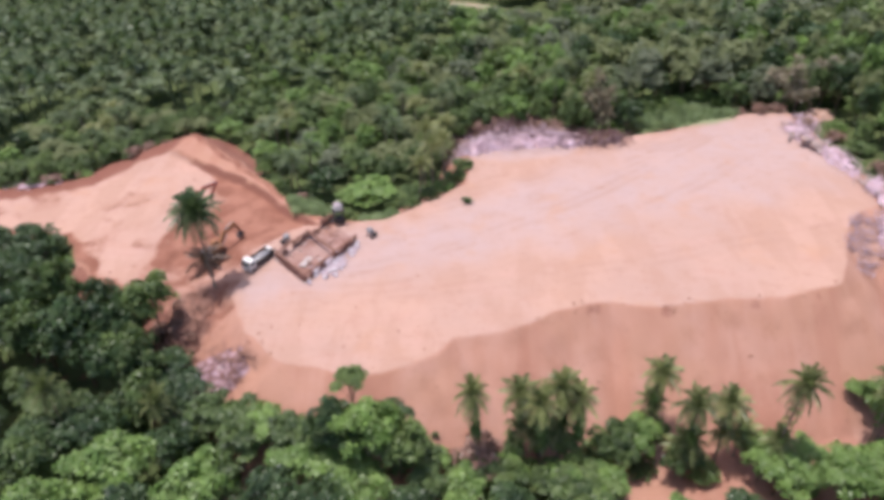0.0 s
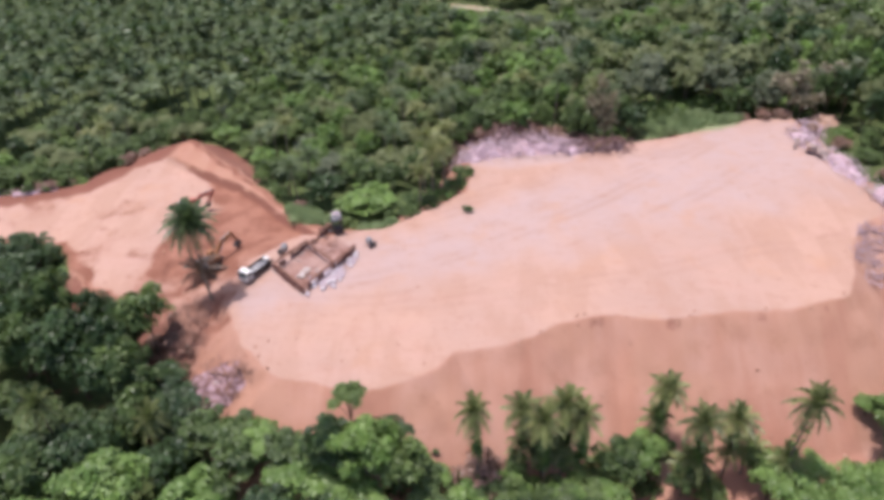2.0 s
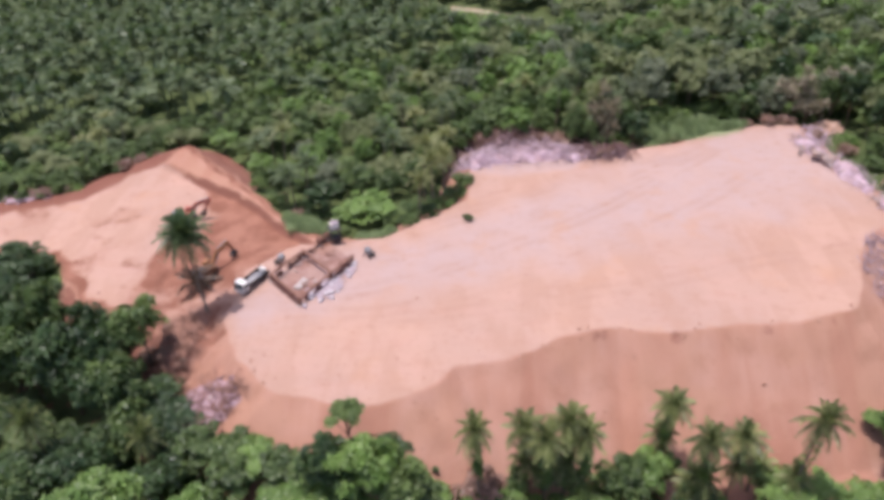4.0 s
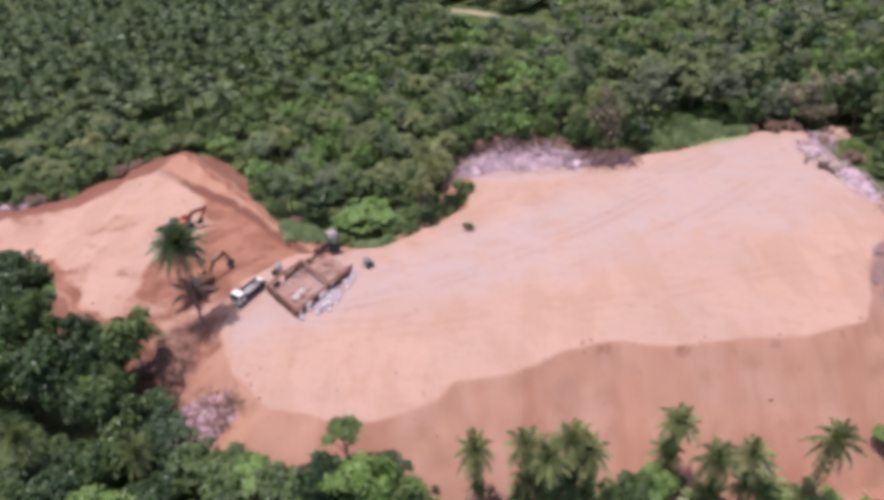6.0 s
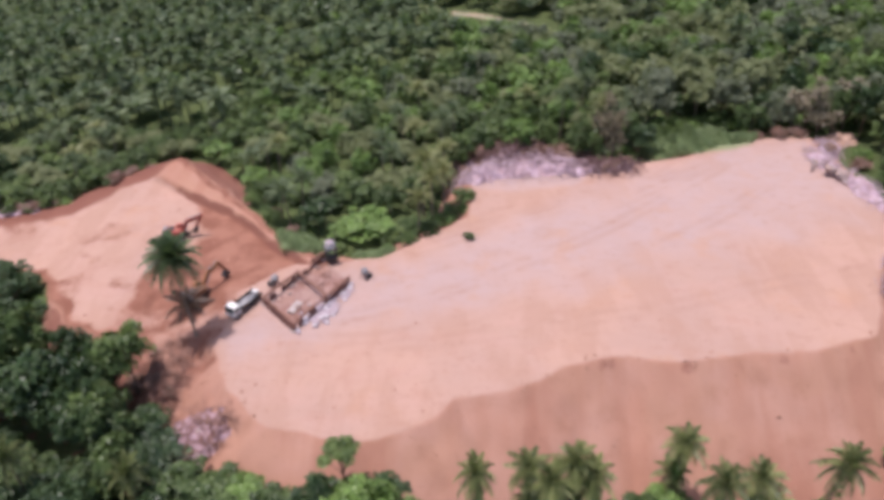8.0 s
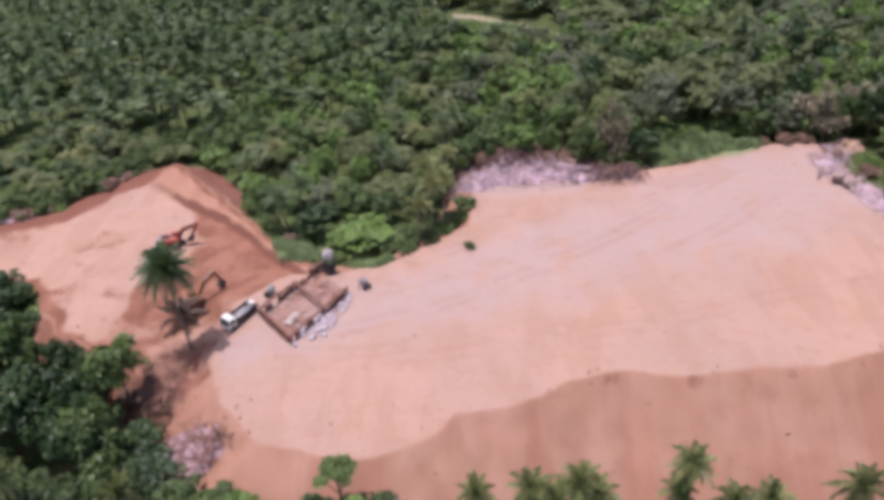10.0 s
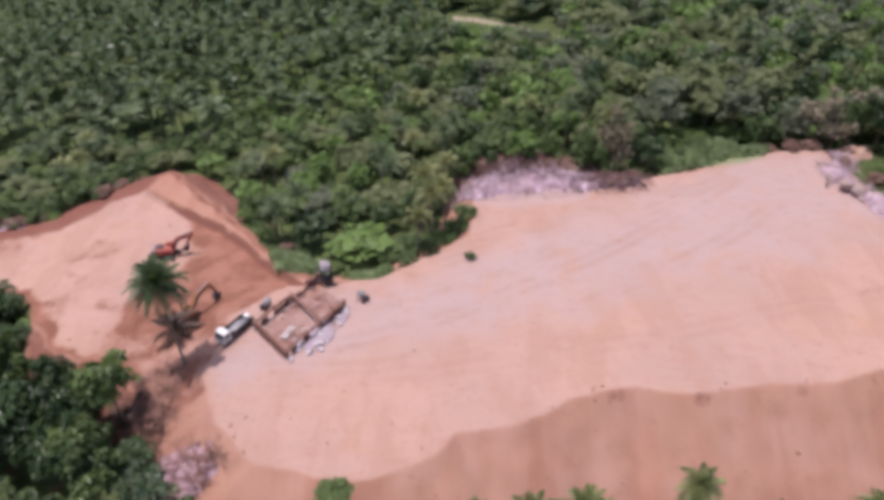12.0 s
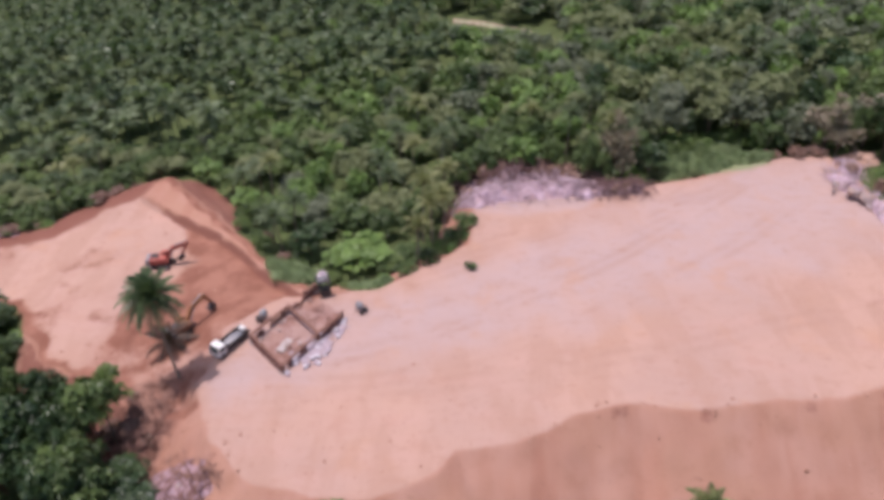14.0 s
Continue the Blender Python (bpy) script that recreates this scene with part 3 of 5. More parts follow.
def palm_kind(seed, h, length, label, group, leaf=PALM_LEAF, lean=0.6, n=26, low=92, vines=0):
    """A coconut palm at the origin: curved ringed trunk, crown of fronds, nuts."""
    rng = np.random.default_rng(seed)
    root = tagged(new("coconut_palm"), label, "palm tree", group)
    s = np.linspace(-0.06, 1, 14)
    pts = np.stack([lean * s * s, 0.3 * lean * np.sin(2.4 * s), h * s], 1)
    r = np.interp(s, [-0.06, 0.0, 0.08, 1], [0.34, 0.30, 0.19, 0.13]) * (1 + 0.06 * (np.arange(14) % 2))
    v, f = tube(pts, r, 8)
    link_mesh("trunk", np_mesh("trunk", v, f, PALM_BARK), root)
    v, f, tint = palm_head(rng, n, length, True, low)
    head = link_mesh("crown", np_mesh("crown", v, f, leaf, False, tint=tint), root)
    head.location = pts[-1]
    if vines:
        up = [(lean * q * q, 0, h * q, 0.95 - 0.5 * abs(q - 0.6), 1.5) for q in np.linspace(0.45, 0.85, 5)]
        link_mesh("climber", np_mesh("climber", *leaves(rng, up, vines, 0.55)[:2], LEAF_BRIGHT, False), root, "leafy climber round the trunk")["kind"] = "stuff"
    nuts = []
    for i in range(6):
        a = i * 1.05
        bm = bmesh.new()
        bmesh.ops.create_icosphere(bm, subdivisions=1, radius=0.16, matrix=pose(pts[-1][0] + 0.26 * math.cos(a), pts[-1][1] + 0.26 * math.sin(a), h - 0.28))
        nuts.append(bm)
    joined = bmesh.new()
    for bm in nuts:
        tmp = bpy.data.meshes.new("tmp")
        bm.to_mesh(tmp)
        joined.from_mesh(tmp)
        bm.free()
        bpy.data.meshes.remove(tmp)
    part("coconuts", joined, NUT, root, "", False)
    return root


NUT = plain("nut_husk", (0.16, 0.15, 0.05), 0.6)


def shrub_kind(seed, name, label, h, r, n, size, leaf, group, category="shrub"):
    """A low many-stemmed shrub at the origin."""
    rng = np.random.default_rng(seed)
    root = tagged(new(name), label, category, group)
    lobes = [(0, 0, h * 0.5, r * 0.7, h * 0.5)]
    stems = []
    for i in range(6):
        a = i * 1.05 + rng.uniform(-0.3, 0.3)
        d = r * rng.uniform(0.4, 0.75)
        lobes.append((d * math.cos(a), d * math.sin(a), h * rng.uniform(0.3, 0.55), r * 0.42, h * rng.uniform(0.28, 0.45)))
        stems.append(tube([(0, 0, -0.3), (d * 0.4 * math.cos(a), d * 0.4 * math.sin(a), h * 0.3), lobes[-1][:3]], [0.09, 0.06, 0.03], 5))
    link_mesh("stems", np_mesh("stems", *gather(stems), BARK), root)
    v, f, tint = leaves(rng, lobes, int(n * 0.6), size, 0.5, -0.2, n // 15)
    link_mesh("foliage", np_mesh("foliage", v, f, leaf, False, tint=tint), root)
    return root


def plant(kind, x, y, top=None, height=1.0, turn=0.0, wide=None, sink=0.0, squat=1.7):
    """Sets a copy of a kind on the ground; top: height of its crown's top above sea level zero."""
    z = ground_z(x, y) - sink
    s = height if top is None else max(top - z, 1.0) / kind["tall"]
    w = wide if wide is not None else s
    if top is not None:
        w = min(w, squat * s)
    return copy_thing(kind, Matrix.LocRotScale((x, y, z), Euler((0, 0, turn)), (w, w, s)))


def tall(kind, h):
    kind["tall"] = h
    return kind


def drop_kind(kind):
    for o in (*kind.children_recursive, kind):
        bpy.data.objects.remove(o)


wood_rng = np.random.default_rng(11)
G_PALM, G_EDGE, G_BACK, G_SHRUB = "palms below the fill slope", "trees of the near grove", "trees behind the clearing", "shrubs along the clearing"
PALMS = [tall(palm_kind(s, 15.0, 4.1, "tall green coconut palm growing below the orange fill slope", G_PALM, lean=l, n=36, low=126, vines=w), 15.6) for s, l, w in ((1, 0.4, 60), (2, 0.6, 260), (3, 0.9, 260))]
YOUNG = tall(palm_kind(7, 7.0, 3.9, "short young coconut palm with upright fronds among bushes", G_PALM, lean=0.2, n=32, low=115), 8.5)
BROAD = [tall(tree_kind(20 + i, "broadleaf_tree", "dense dark green broadleaf tree in the near grove", 14, r, 11, 880, 0.60, m, 0.28, G_EDGE, fl, sprays=140, reach=1.9), 14)
         for i, (r, m, fl) in enumerate(((5.0, LEAF_DEEP, 0.95), (4.4, LEAF_DARK, 1.1), (5.6, LEAF_DEEP, 0.8), (4.2, LEAF_MID, 1.0)))]
LIGHT = tall(tree_kind(31, "broadleaf_tree", "bright yellow-green broadleaf tree with a rounded crown", 13, 5.2, 12, 880, 0.58, LEAF_BRIGHT, 0.26, G_EDGE, 0.7, sprays=140, reach=2.3), 13)
BACKS = [tall(tree_kind(40 + i, "forest_tree", lab, 11, r, 10, 440, 0.70, m, 0.22, G_BACK, fl, sprays=64), 11)
         for i, (r, m, fl, lab) in enumerate(((3.7, LEAF_DARK, 1.25, "dark green forest tree behind the clearing"), (3.4, LEAF_MID, 1.3, "mid green forest tree behind the clearing"),
                                              (4.1, LEAF_BRIGHT, 1.05, "bright green spreading tree behind the clearing"), (4.4, LEAF_GREY_HAZE, 1.1, "grey-green forest tree behind the clearing"), (4.1, LEAF_OLIVE_HAZE, 1.15, "olive green forest tree behind the clearing"),
                                              (3.5, LEAF_DEEP, 1.3, "very dark blue-green forest tree behind the clearing")))]
BACK_PALM = tall(palm_kind(9, 11.0, 4.3, "slender coconut palm standing in the mixed forest", "palms in the forest", PALM_GREY_HAZE, 0.7, 22), 12.3)
PALE_PALM = tall(palm_kind(12, 11.0, 3.9, "yellowish green coconut palm standing in the mixed forest", "palms in the forest", PALM_YELLOW, 0.5, 24), 12.3)
BUSH = [tall(shrub_kind(50 + i, "shrub", lab, 3.2, 2.4, 420, 0.5, m, G_SHRUB), 3.2)
        for i, (m, lab) in enumerate(((LEAF_BRIGHT, "bright green leafy shrub at the clearing's edge"), (LEAF_MID, "green bushy shrub at the clearing's edge"), (LEAF_DARK, "dark green dense shrub")))]
UMBRELLA = tall(tree_kind(66, "umbrella_tree", "slender tree with a small rounded crown below the fill", 16, 2.9, 10, 1500, 0.45, LEAF_MID, 0.16, "", 0.66, sprays=90), 16)
DRY = tall(tree_kind(60, "dry_tree", "half-bare tree with dry brownish foliage", 14, 4.2, 10, 460, 0.7, LEAF_DRY, 0.24, "half-bare trees", 1.5), 14)
KINDS = PALMS + [YOUNG] + BROAD + [LIGHT] + BACKS + [BACK_PALM, PALE_PALM] + BUSH + [DRY, UMBRELLA]

# the lone palm by the digger, and those below the fill
LONE = tall(palm_kind(4, 15.0, 5.1, "lone tall coconut palm on the dug orange earth", "", PALM_DARK, lean=0.8, n=66, low=122), 16.0)
KINDS.append(LONE)
lone = plant(LONE, -43.3, 98.6, top=16.0, turn=2.2, wide=1.1)
for i, (x, y, top) in enumerate(((46.4, 65.4, 9.6), (30.0, 72.6, 4.0), (3.1, 65.3, 8.2), (9.6, 68.4, 5.0), (15.6, 68.4, 6.2), (34, 65.6, 4.4), (39.6, 68.3, 2.5), (12.6, 66.5, 5.0), (18.3, 67.8, 4.6),
                                 (63.5, 70.5, 4.5), (66, 72.5, 3.5))):
    plant(PALMS[i % 3], x, y, top=top, turn=0.3 * i if x > 20 else 3.0, wide=1.0 if i != 2 else 0.85)
for i, (x, y, top, k, w) in enumerate(((46.2, 65.6, -1.5, 5, 0.9), (30.0, 73.0, -1.5, 5, 0.9), (9.6, 68.2, -0.5, 5, 0.8), (15.4, 68.2, 0.0, 5, 0.9), (12.6, 67.4, -1.5, 5, 0.9), (34, 65.8, -1.5, 5, 0.9),
                                       (39.6, 68.5, -2.5, 5, 0.8), (12.5, 68.5, -3.0, 1, 0.55), (16.5, 67.5, -3.5, 3, 0.5), (9.0, 67.4, -4.5, 3, 0.45), (30.5, 70.5, -4.0, 1, 0.5), (34.5, 67, -4.5, 0, 0.5), 
                                       (24, 67.5, -1.8, 1, 0.75), (27.5, 68.5, -2.4, 4, 0.65), (47, 66.5, -3.4, 4, 0.6), (51, 65, -3.4, 4, 0.65), (45.2, 65.0, -3.6, 4, 0.55), (56.5, 63, -3.0, 4, 0.7), (60, 61, -3.0, 4, 0.7),
                                       (22, 62, -5.0, 4, 0.55), (3.5, 63.5, -5.0, 3, 0.5), (8, 64.5, -5.5, 4, 0.5), (12.5, 62.5, -5.5, 1, 0.5), (67, 75.5, -2.0, 4, 0.6), (71, 77, 0.0, 3, 0.7), (64.5, 78, -4.5, 4, 0.4))):
    plant((BROAD + [LIGHT, YOUNG])[k], x, y, top=top, turn=i * 1.7, wide=w)
GRASSY = tall(shrub_kind(57, "low_shrub", "low pale green weedy growth beside the bare earth", 1.5, 2.3, 330, 0.42, LEAF_PALE, "low growth beside the clearing"), 1.5)
KINDS.append(GRASSY)
WITHERED = tall(shrub_kind(58, "withered_shrub", "withered purple-brown shrub on the fill slope", 3.2, 2.2, 380, 0.5, LEAF_WITHERED, "withered shrubs"), 3.2)
KINDS.append(WITHERED)
for i, (x, y, s) in enumerate(((4.0, 67.5, 1.2), (3.4, 65.6, 1.5), (-49.0, 93.5, 0.35), (-46.5, 87.5, 0.3), (-45.2, 85.6, 0.3), (-49.5, 95.5, 0.4), (-47.6, 84.6, 0.4), (-46.8, 84.0, 0.7), (-48.5, 90.5, 0.7), (-52.5, 91.5, 0.9), (-51.5, 82.8, 0.9), (-45.5, 88.5, 0.5),
                               (31, 150.5, 1.0), (34, 148.5, 0.8), (38, 152.2, 0.9), (1, 153, 1.4), (4.5, 158, 1.7), (9, 160.5, 2.0), (14, 161.5, 1.9), (19, 161, 1.8), (24.5, 158.5, 1.6), (29, 157, 1.3), (36.5, 149.5, 0.8), (75.5, 161.5, 0.9), (79.5, 162, 1.0), (84, 155, 0.8), (88, 148, 0.9), (90, 131, 0.9), (90.5, 118, 0.8), (70.5, 162, 0.8), (-92, 149.5, 0.8), (-98, 148.5, 0.9), (-38.5, 139, 0.6), (-33.5, 131, 0.6))):
    plant(WITHERED, x, y, height=s, turn=i * 1.1, wide=s * 1.1)
# low dark palm added in place of a star-shaped dark patch on the earth
LOW_PALM = tall(palm_kind(8, 1.3, 4.2, "low palm with very dark brown fronds on dug earth", "", LEAF_DARK_BROWN, lean=0.1, n=22), 2.4)
plant(LOW_PALM, -47.4, 106.2, height=1.15, turn=0.6, wide=1.3)
KINDS.append(LOW_PALM)
plant(UMBRELLA, -15.1, 70.2, top=6.6, turn=0.4, wide=0.95)
plant(BROAD[3], -13.8, 67.6, top=1.8, turn=0.9, wide=0.55)
# bushes that close the foot of the fill
for i, (x, y, top, k, w) in enumerate(((-37.5, 71.8, -0.8, 1, 0.5), (-32.5, 70.4, -0.8, 3, 0.5), (-28.6, 69.4, -1.2, 4, 0.42), (-25, 67.8, -0.8, 1, 0.5), (-20.5, 66.9, -1.0, 3, 0.45), (-44.5, 78.6, -3.6, 0, 0.7), (-47.5, 81.0, -2.6, 2, 0.6),
                                       (15.5, 61.4, -5.5, 1, 0.6), (20.5, 60.4, -5.5, 3, 0.6), (18, 64.5, -6.0, 3, 0.45))):
    plant((BROAD + [LIGHT])[k], x, y - 0.6, top=top + 0.6, turn=i * 1.9, wide=w * 1.55, squat=3.0)
for i, (x, y, top) in enumerate(((-45.4, 71.5, 0.5), (24, 67, -4.0), (33.4, 66.5, -4.0), (-62, 73, 2.5), (27.5, 69.5, -4.5), (43, 69.5, -4.0))):
    plant(YOUNG, x, y, top=top, turn=i * 1.3, wide=0.95)
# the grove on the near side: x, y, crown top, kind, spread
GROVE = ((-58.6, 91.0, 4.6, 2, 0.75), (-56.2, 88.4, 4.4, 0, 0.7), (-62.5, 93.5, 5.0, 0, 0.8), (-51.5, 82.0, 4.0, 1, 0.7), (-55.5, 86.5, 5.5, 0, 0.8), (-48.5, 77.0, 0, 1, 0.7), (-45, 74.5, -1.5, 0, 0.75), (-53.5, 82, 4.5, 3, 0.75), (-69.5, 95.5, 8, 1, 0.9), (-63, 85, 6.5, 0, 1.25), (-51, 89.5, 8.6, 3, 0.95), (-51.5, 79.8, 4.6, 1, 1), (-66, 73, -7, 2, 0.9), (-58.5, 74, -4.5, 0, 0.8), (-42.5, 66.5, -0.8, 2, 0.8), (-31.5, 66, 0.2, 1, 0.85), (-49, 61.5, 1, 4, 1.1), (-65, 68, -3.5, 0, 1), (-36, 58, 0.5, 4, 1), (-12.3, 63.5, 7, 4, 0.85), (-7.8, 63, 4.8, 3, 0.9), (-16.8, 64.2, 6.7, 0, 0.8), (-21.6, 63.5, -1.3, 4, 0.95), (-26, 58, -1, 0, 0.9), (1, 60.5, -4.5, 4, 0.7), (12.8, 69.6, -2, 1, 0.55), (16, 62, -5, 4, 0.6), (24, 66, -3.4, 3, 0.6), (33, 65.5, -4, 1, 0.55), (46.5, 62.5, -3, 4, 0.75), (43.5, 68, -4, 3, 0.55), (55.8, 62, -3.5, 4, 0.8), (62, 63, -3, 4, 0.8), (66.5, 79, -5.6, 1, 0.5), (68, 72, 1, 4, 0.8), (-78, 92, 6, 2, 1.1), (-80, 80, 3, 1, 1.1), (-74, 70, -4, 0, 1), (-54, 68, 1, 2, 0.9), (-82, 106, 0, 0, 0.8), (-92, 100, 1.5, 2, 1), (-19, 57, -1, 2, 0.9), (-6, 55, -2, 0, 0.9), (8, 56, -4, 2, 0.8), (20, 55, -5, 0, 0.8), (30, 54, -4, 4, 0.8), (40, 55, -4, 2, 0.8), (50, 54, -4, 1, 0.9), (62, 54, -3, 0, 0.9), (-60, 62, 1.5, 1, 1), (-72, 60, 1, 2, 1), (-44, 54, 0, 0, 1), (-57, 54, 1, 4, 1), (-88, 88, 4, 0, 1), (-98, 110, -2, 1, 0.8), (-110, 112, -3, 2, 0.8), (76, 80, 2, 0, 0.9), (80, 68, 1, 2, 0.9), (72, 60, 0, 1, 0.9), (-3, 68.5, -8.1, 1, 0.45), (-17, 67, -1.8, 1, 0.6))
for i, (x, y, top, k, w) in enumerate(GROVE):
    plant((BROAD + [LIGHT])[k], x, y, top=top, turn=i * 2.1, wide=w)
for i in range(46):
    x, y = wood_rng.uniform(-48, 66), wood_rng.uniform(56, 73)
    z, bare, *_ = land(np.array([x]), np.array([y]))
    open_earth = any(math.hypot((x - ox) / 3.5, (y - oy) / 4.5) < 1 for ox, oy in ((40, 64), (27.5, 61.5), (61.5, 70)))
    if bare[0] < 0.4 and not open_earth:
        plant(BUSH[i % 3], x, y, height=wood_rng.uniform(0.7, 1.3), turn=i)

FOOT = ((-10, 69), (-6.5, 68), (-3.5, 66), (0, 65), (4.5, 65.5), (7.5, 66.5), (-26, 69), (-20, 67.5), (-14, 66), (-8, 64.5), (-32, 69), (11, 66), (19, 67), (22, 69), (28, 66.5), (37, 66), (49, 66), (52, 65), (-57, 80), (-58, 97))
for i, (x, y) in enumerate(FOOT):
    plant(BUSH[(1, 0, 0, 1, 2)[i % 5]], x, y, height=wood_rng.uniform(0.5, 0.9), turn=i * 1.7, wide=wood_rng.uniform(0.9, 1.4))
for i, (x, y, top, k, w) in enumerate(((-29, 71, -2.8, 1, 0.75), (-24, 69.5, -3.3, 0, 0.7), (-18, 69.5, -2.9, 1, 0.7), (-9.5, 68, 2.5, 0, 0.65), (-4.5, 65.5, -3.5, 1, 0.65), (-39, 70, -2.3, 3, 0.75), (-34, 62, -1.8, 1, 0.9), (-14, 60, -2, 4, 0.9), (-4, 60, -3, 1, 0.8), (8, 62.5, -4.5, 3, 0.7), (-49, 73, 1, 1, 0.85), (-56, 81, 4.5, 2, 0.8), (-72, 86, 5.5, 1, 1))):
    plant((BROAD + [LIGHT])[k], x, y, top=top, turn=i * 1.1, wide=w)

for y0 in np.arange(56, 118, 5.5):
    for x0 in np.arange(-112, -50, 6.0):
        x, y = x0 + wood_rng.uniform(-2, 2), y0 + wood_rng.uniform(-2, 2)
        z, bare, *_ = land(np.array([x]), np.array([y]))
        if bare[0] > 0.2 or (x > -64 and y > 86) or any(math.hypot(x - g[0], y - g[1]) < 4.2 for g in GROVE) or sdf(CUT, np.array([x]), np.array([y]))[0] < 3.5:
            continue
        # beyond y 72 mostly deep-green kinds, whose dark leaf colour stands for grove shade
        plant((BROAD + [LIGHT])[wood_rng.integers(5) if y < 72 else (0, 2, 0, 2, 1)[wood_rng.integers(5)]], x, y, height=(wood_rng.uniform(0.32, 0.5) if 63 < y < 83 and x > -80 else wood_rng.uniform(0.75, 1.1)) if y < 92 else wood_rng.uniform(0.45, 0.7), turn=x, wide=wood_rng.uniform(0.7, 0.95))

for y0 in np.arange(66.5, 73.5, 2.1):
    for x0 in np.arange(-43, -12, 2.5):
        x, y = x0 + wood_rng.uniform(-1, 1), y0 + wood_rng.uniform(-0.8, 0.8)
        if ground_z(x, y) < -8.6:
            plant(BUSH[wood_rng.integers(3)], x, y, height=wood_rng.uniform(0.5, 0.95), turn=x, wide=wood_rng.uniform(0.7, 1.1))

# behind the clearing, tree by tree as far as they stand apart
def free(x, y, clear):
    z, bare, pale, cut, dust, grass, dark_earth, rut = land(np.array([x]), np.array([y]))
    px, py = np.array([x]), np.array([y])
    pile = np.hypot((x - 18) / 20, (y - 151) / 8.5)
    if -7 < x < 34 and -12 < (y - 286) + (x - 8) * 0.72 < 3.5:
        return False
    return bare[0] < 0.3 and grass[0] < 0.3 and pale[0] < 0.4 and sdf(PAD, px, py)[0] > clear and sdf(CUT, px, py)[0] > clear - 0.7 and pile > 1.0 and math.hypot(x + 17.5, y - 131.5) > 8.5 and math.hypot(x + 30, y - 126) > 7.0 and math.hypot((x + 4.5) / 4.0, (y - 131.5) / 6.5) > 1 and not (x > 76 and 104 < y < 160 and x < 92)


def dense(x, y):
    """Share of very dark trees, which stand in clumps."""
    return float(np.clip(1.1 * (rough(np.array(x), np.array(y), 17, 31) - 0.30), 0.03, 0.75))


def zone_top(x, y):
    """How tall the woods stand: low by the cut, tall on the right."""
    low = 0.38 if -8 < x < 36 and -34 < (y - 286) + (x - 8) * 0.72 < 0 else 1.0
    return low * float(np.clip(8.5 + 0.045 * x + 0.9 * rough(np.array(x), np.array(y), 14, 2), 5.5, 14.5))


for iy, y0 in enumerate(np.arange(118, 187, 5.7)):
    for x0 in np.arange(-118, 118, 6.1):
        x, y = x0 + (iy % 2) * 2.8 + wood_rng.uniform(-1.7, 1.7), y0 + wood_rng.uniform(-1.6, 1.6)
        if y - 119 > 68 or not free(x, y, 1.8) or (y < 140 and (x > 0 or x < -60)):
            continue
        h = zone_top(x, y) * (wood_rng.uniform(0.62, 1.32) if x < 20 else wood_rng.uniform(0.82, 1.18))
        pick = wood_rng.random()
        grey = 0.42 if x > 40 else (0.22 if x < -60 else 0.08)
        if pick < 0.20 and x < 60:
            plant(BACK_PALM if pick < 0.17 else PALE_PALM, x, y, height=(h + 3.0) / 12.3, turn=pick * 99, wide=1.0)
        else:
            k = int(wood_rng.choice((3, 4, 4))) if wood_rng.random() < grey else (0, 1, 4, 2, 0, 1)[int(pick * 600) % 6]
            if dense(x, y) > wood_rng.random():
                k = 5
            plant(BACKS[k], x, y, height=h / 11, turn=pick * 99, wide=wood_rng.uniform(0.72, 1.15))
for x, y, top, kind, w in ((34.2, 156.5, 16.5, DRY, 0.8), (36, 155, 11, DRY, 0.6), (82, 164.5, 16, DRY, 1.1), (84.5, 162.5, 11, DRY, 0.8), (-18.4, 131.4, 1.2, BACKS[2], 1.55), (-13.0, 129.2, -0.4, BACKS[1], 0.95), (-22.8, 130.4, -0.6, BACKS[2], 0.85), (-9, 130.5, 1.0, BACKS[0], 0.8), (29, 157, 11, BACKS[0], 0.85),
                           (70, 165, 10, BACKS[0], 0.9), (76, 166, 11, BACKS[3], 0.9), (96, 156, 9, BACKS[1], 0.8), (93, 146, 8, BACKS[0], 0.8), (94, 134, 7, BACK_PALM, 0.9), (-4.4, 131.6, 11.0, PALE_PALM, 1.05), (-6.6, 137.5, 12.0, PALE_PALM, 1.05), (-2.2, 134.5, 11.0, PALE_PALM, 0.95),
                           (-7.2, 127.0, 9.2, PALE_PALM, 0.95), (98, 124, 6, BACKS[0], 0.8), (100, 166, 11, BACKS[1], 0.9), (90, 170, 12, BACKS[3], 1.0),
                           (50, 176, 14, BACKS[3], 1.4), (58, 181, 15, BACKS[4], 1.5), (66, 174, 13, BACKS[3], 1.3), (42, 171, 11.5, BACKS[3], 1.1), (93, 168, 14.5, DRY, 1.1), (74, 178, 15, BACKS[4], 1.5), (37, 168, 12, BACKS[4], 1.2)):
    plant(kind, x, y, top=top, turn=x, wide=w, squat=3.5)
for i, (x, y, s) in enumerate(((-30.5, 132, 0.8), (-23.0, 126.5, 0.6), (-20.5, 122.5, 0.4), (-13, 122.5, 0.5), (-26.5, 122.8, 0.22), (-24.5, 121, 0.2), (-28.5, 125.5, 0.22), (-16.5, 120.5, 0.25), (-14, 120, 0.2), (-23.5, 121, 0.2),
                               (2.6, 123.2, 0.40), (2, 138, 0.9), (0, 134.5, 1.0), (-2, 131, 0.9), (-5, 126.5, 0.8), (-9, 123.5, 0.7), 
                               (39, 153.5, 0.9), (68, 162.5, 0.8), (90, 152, 0.9), (90, 140, 1.0))):
    plant(BUSH[(2, 1, 1, 0, 2)[i % 5]], x, y, height=s, turn=i * 0.7, wide=s * 1.2)


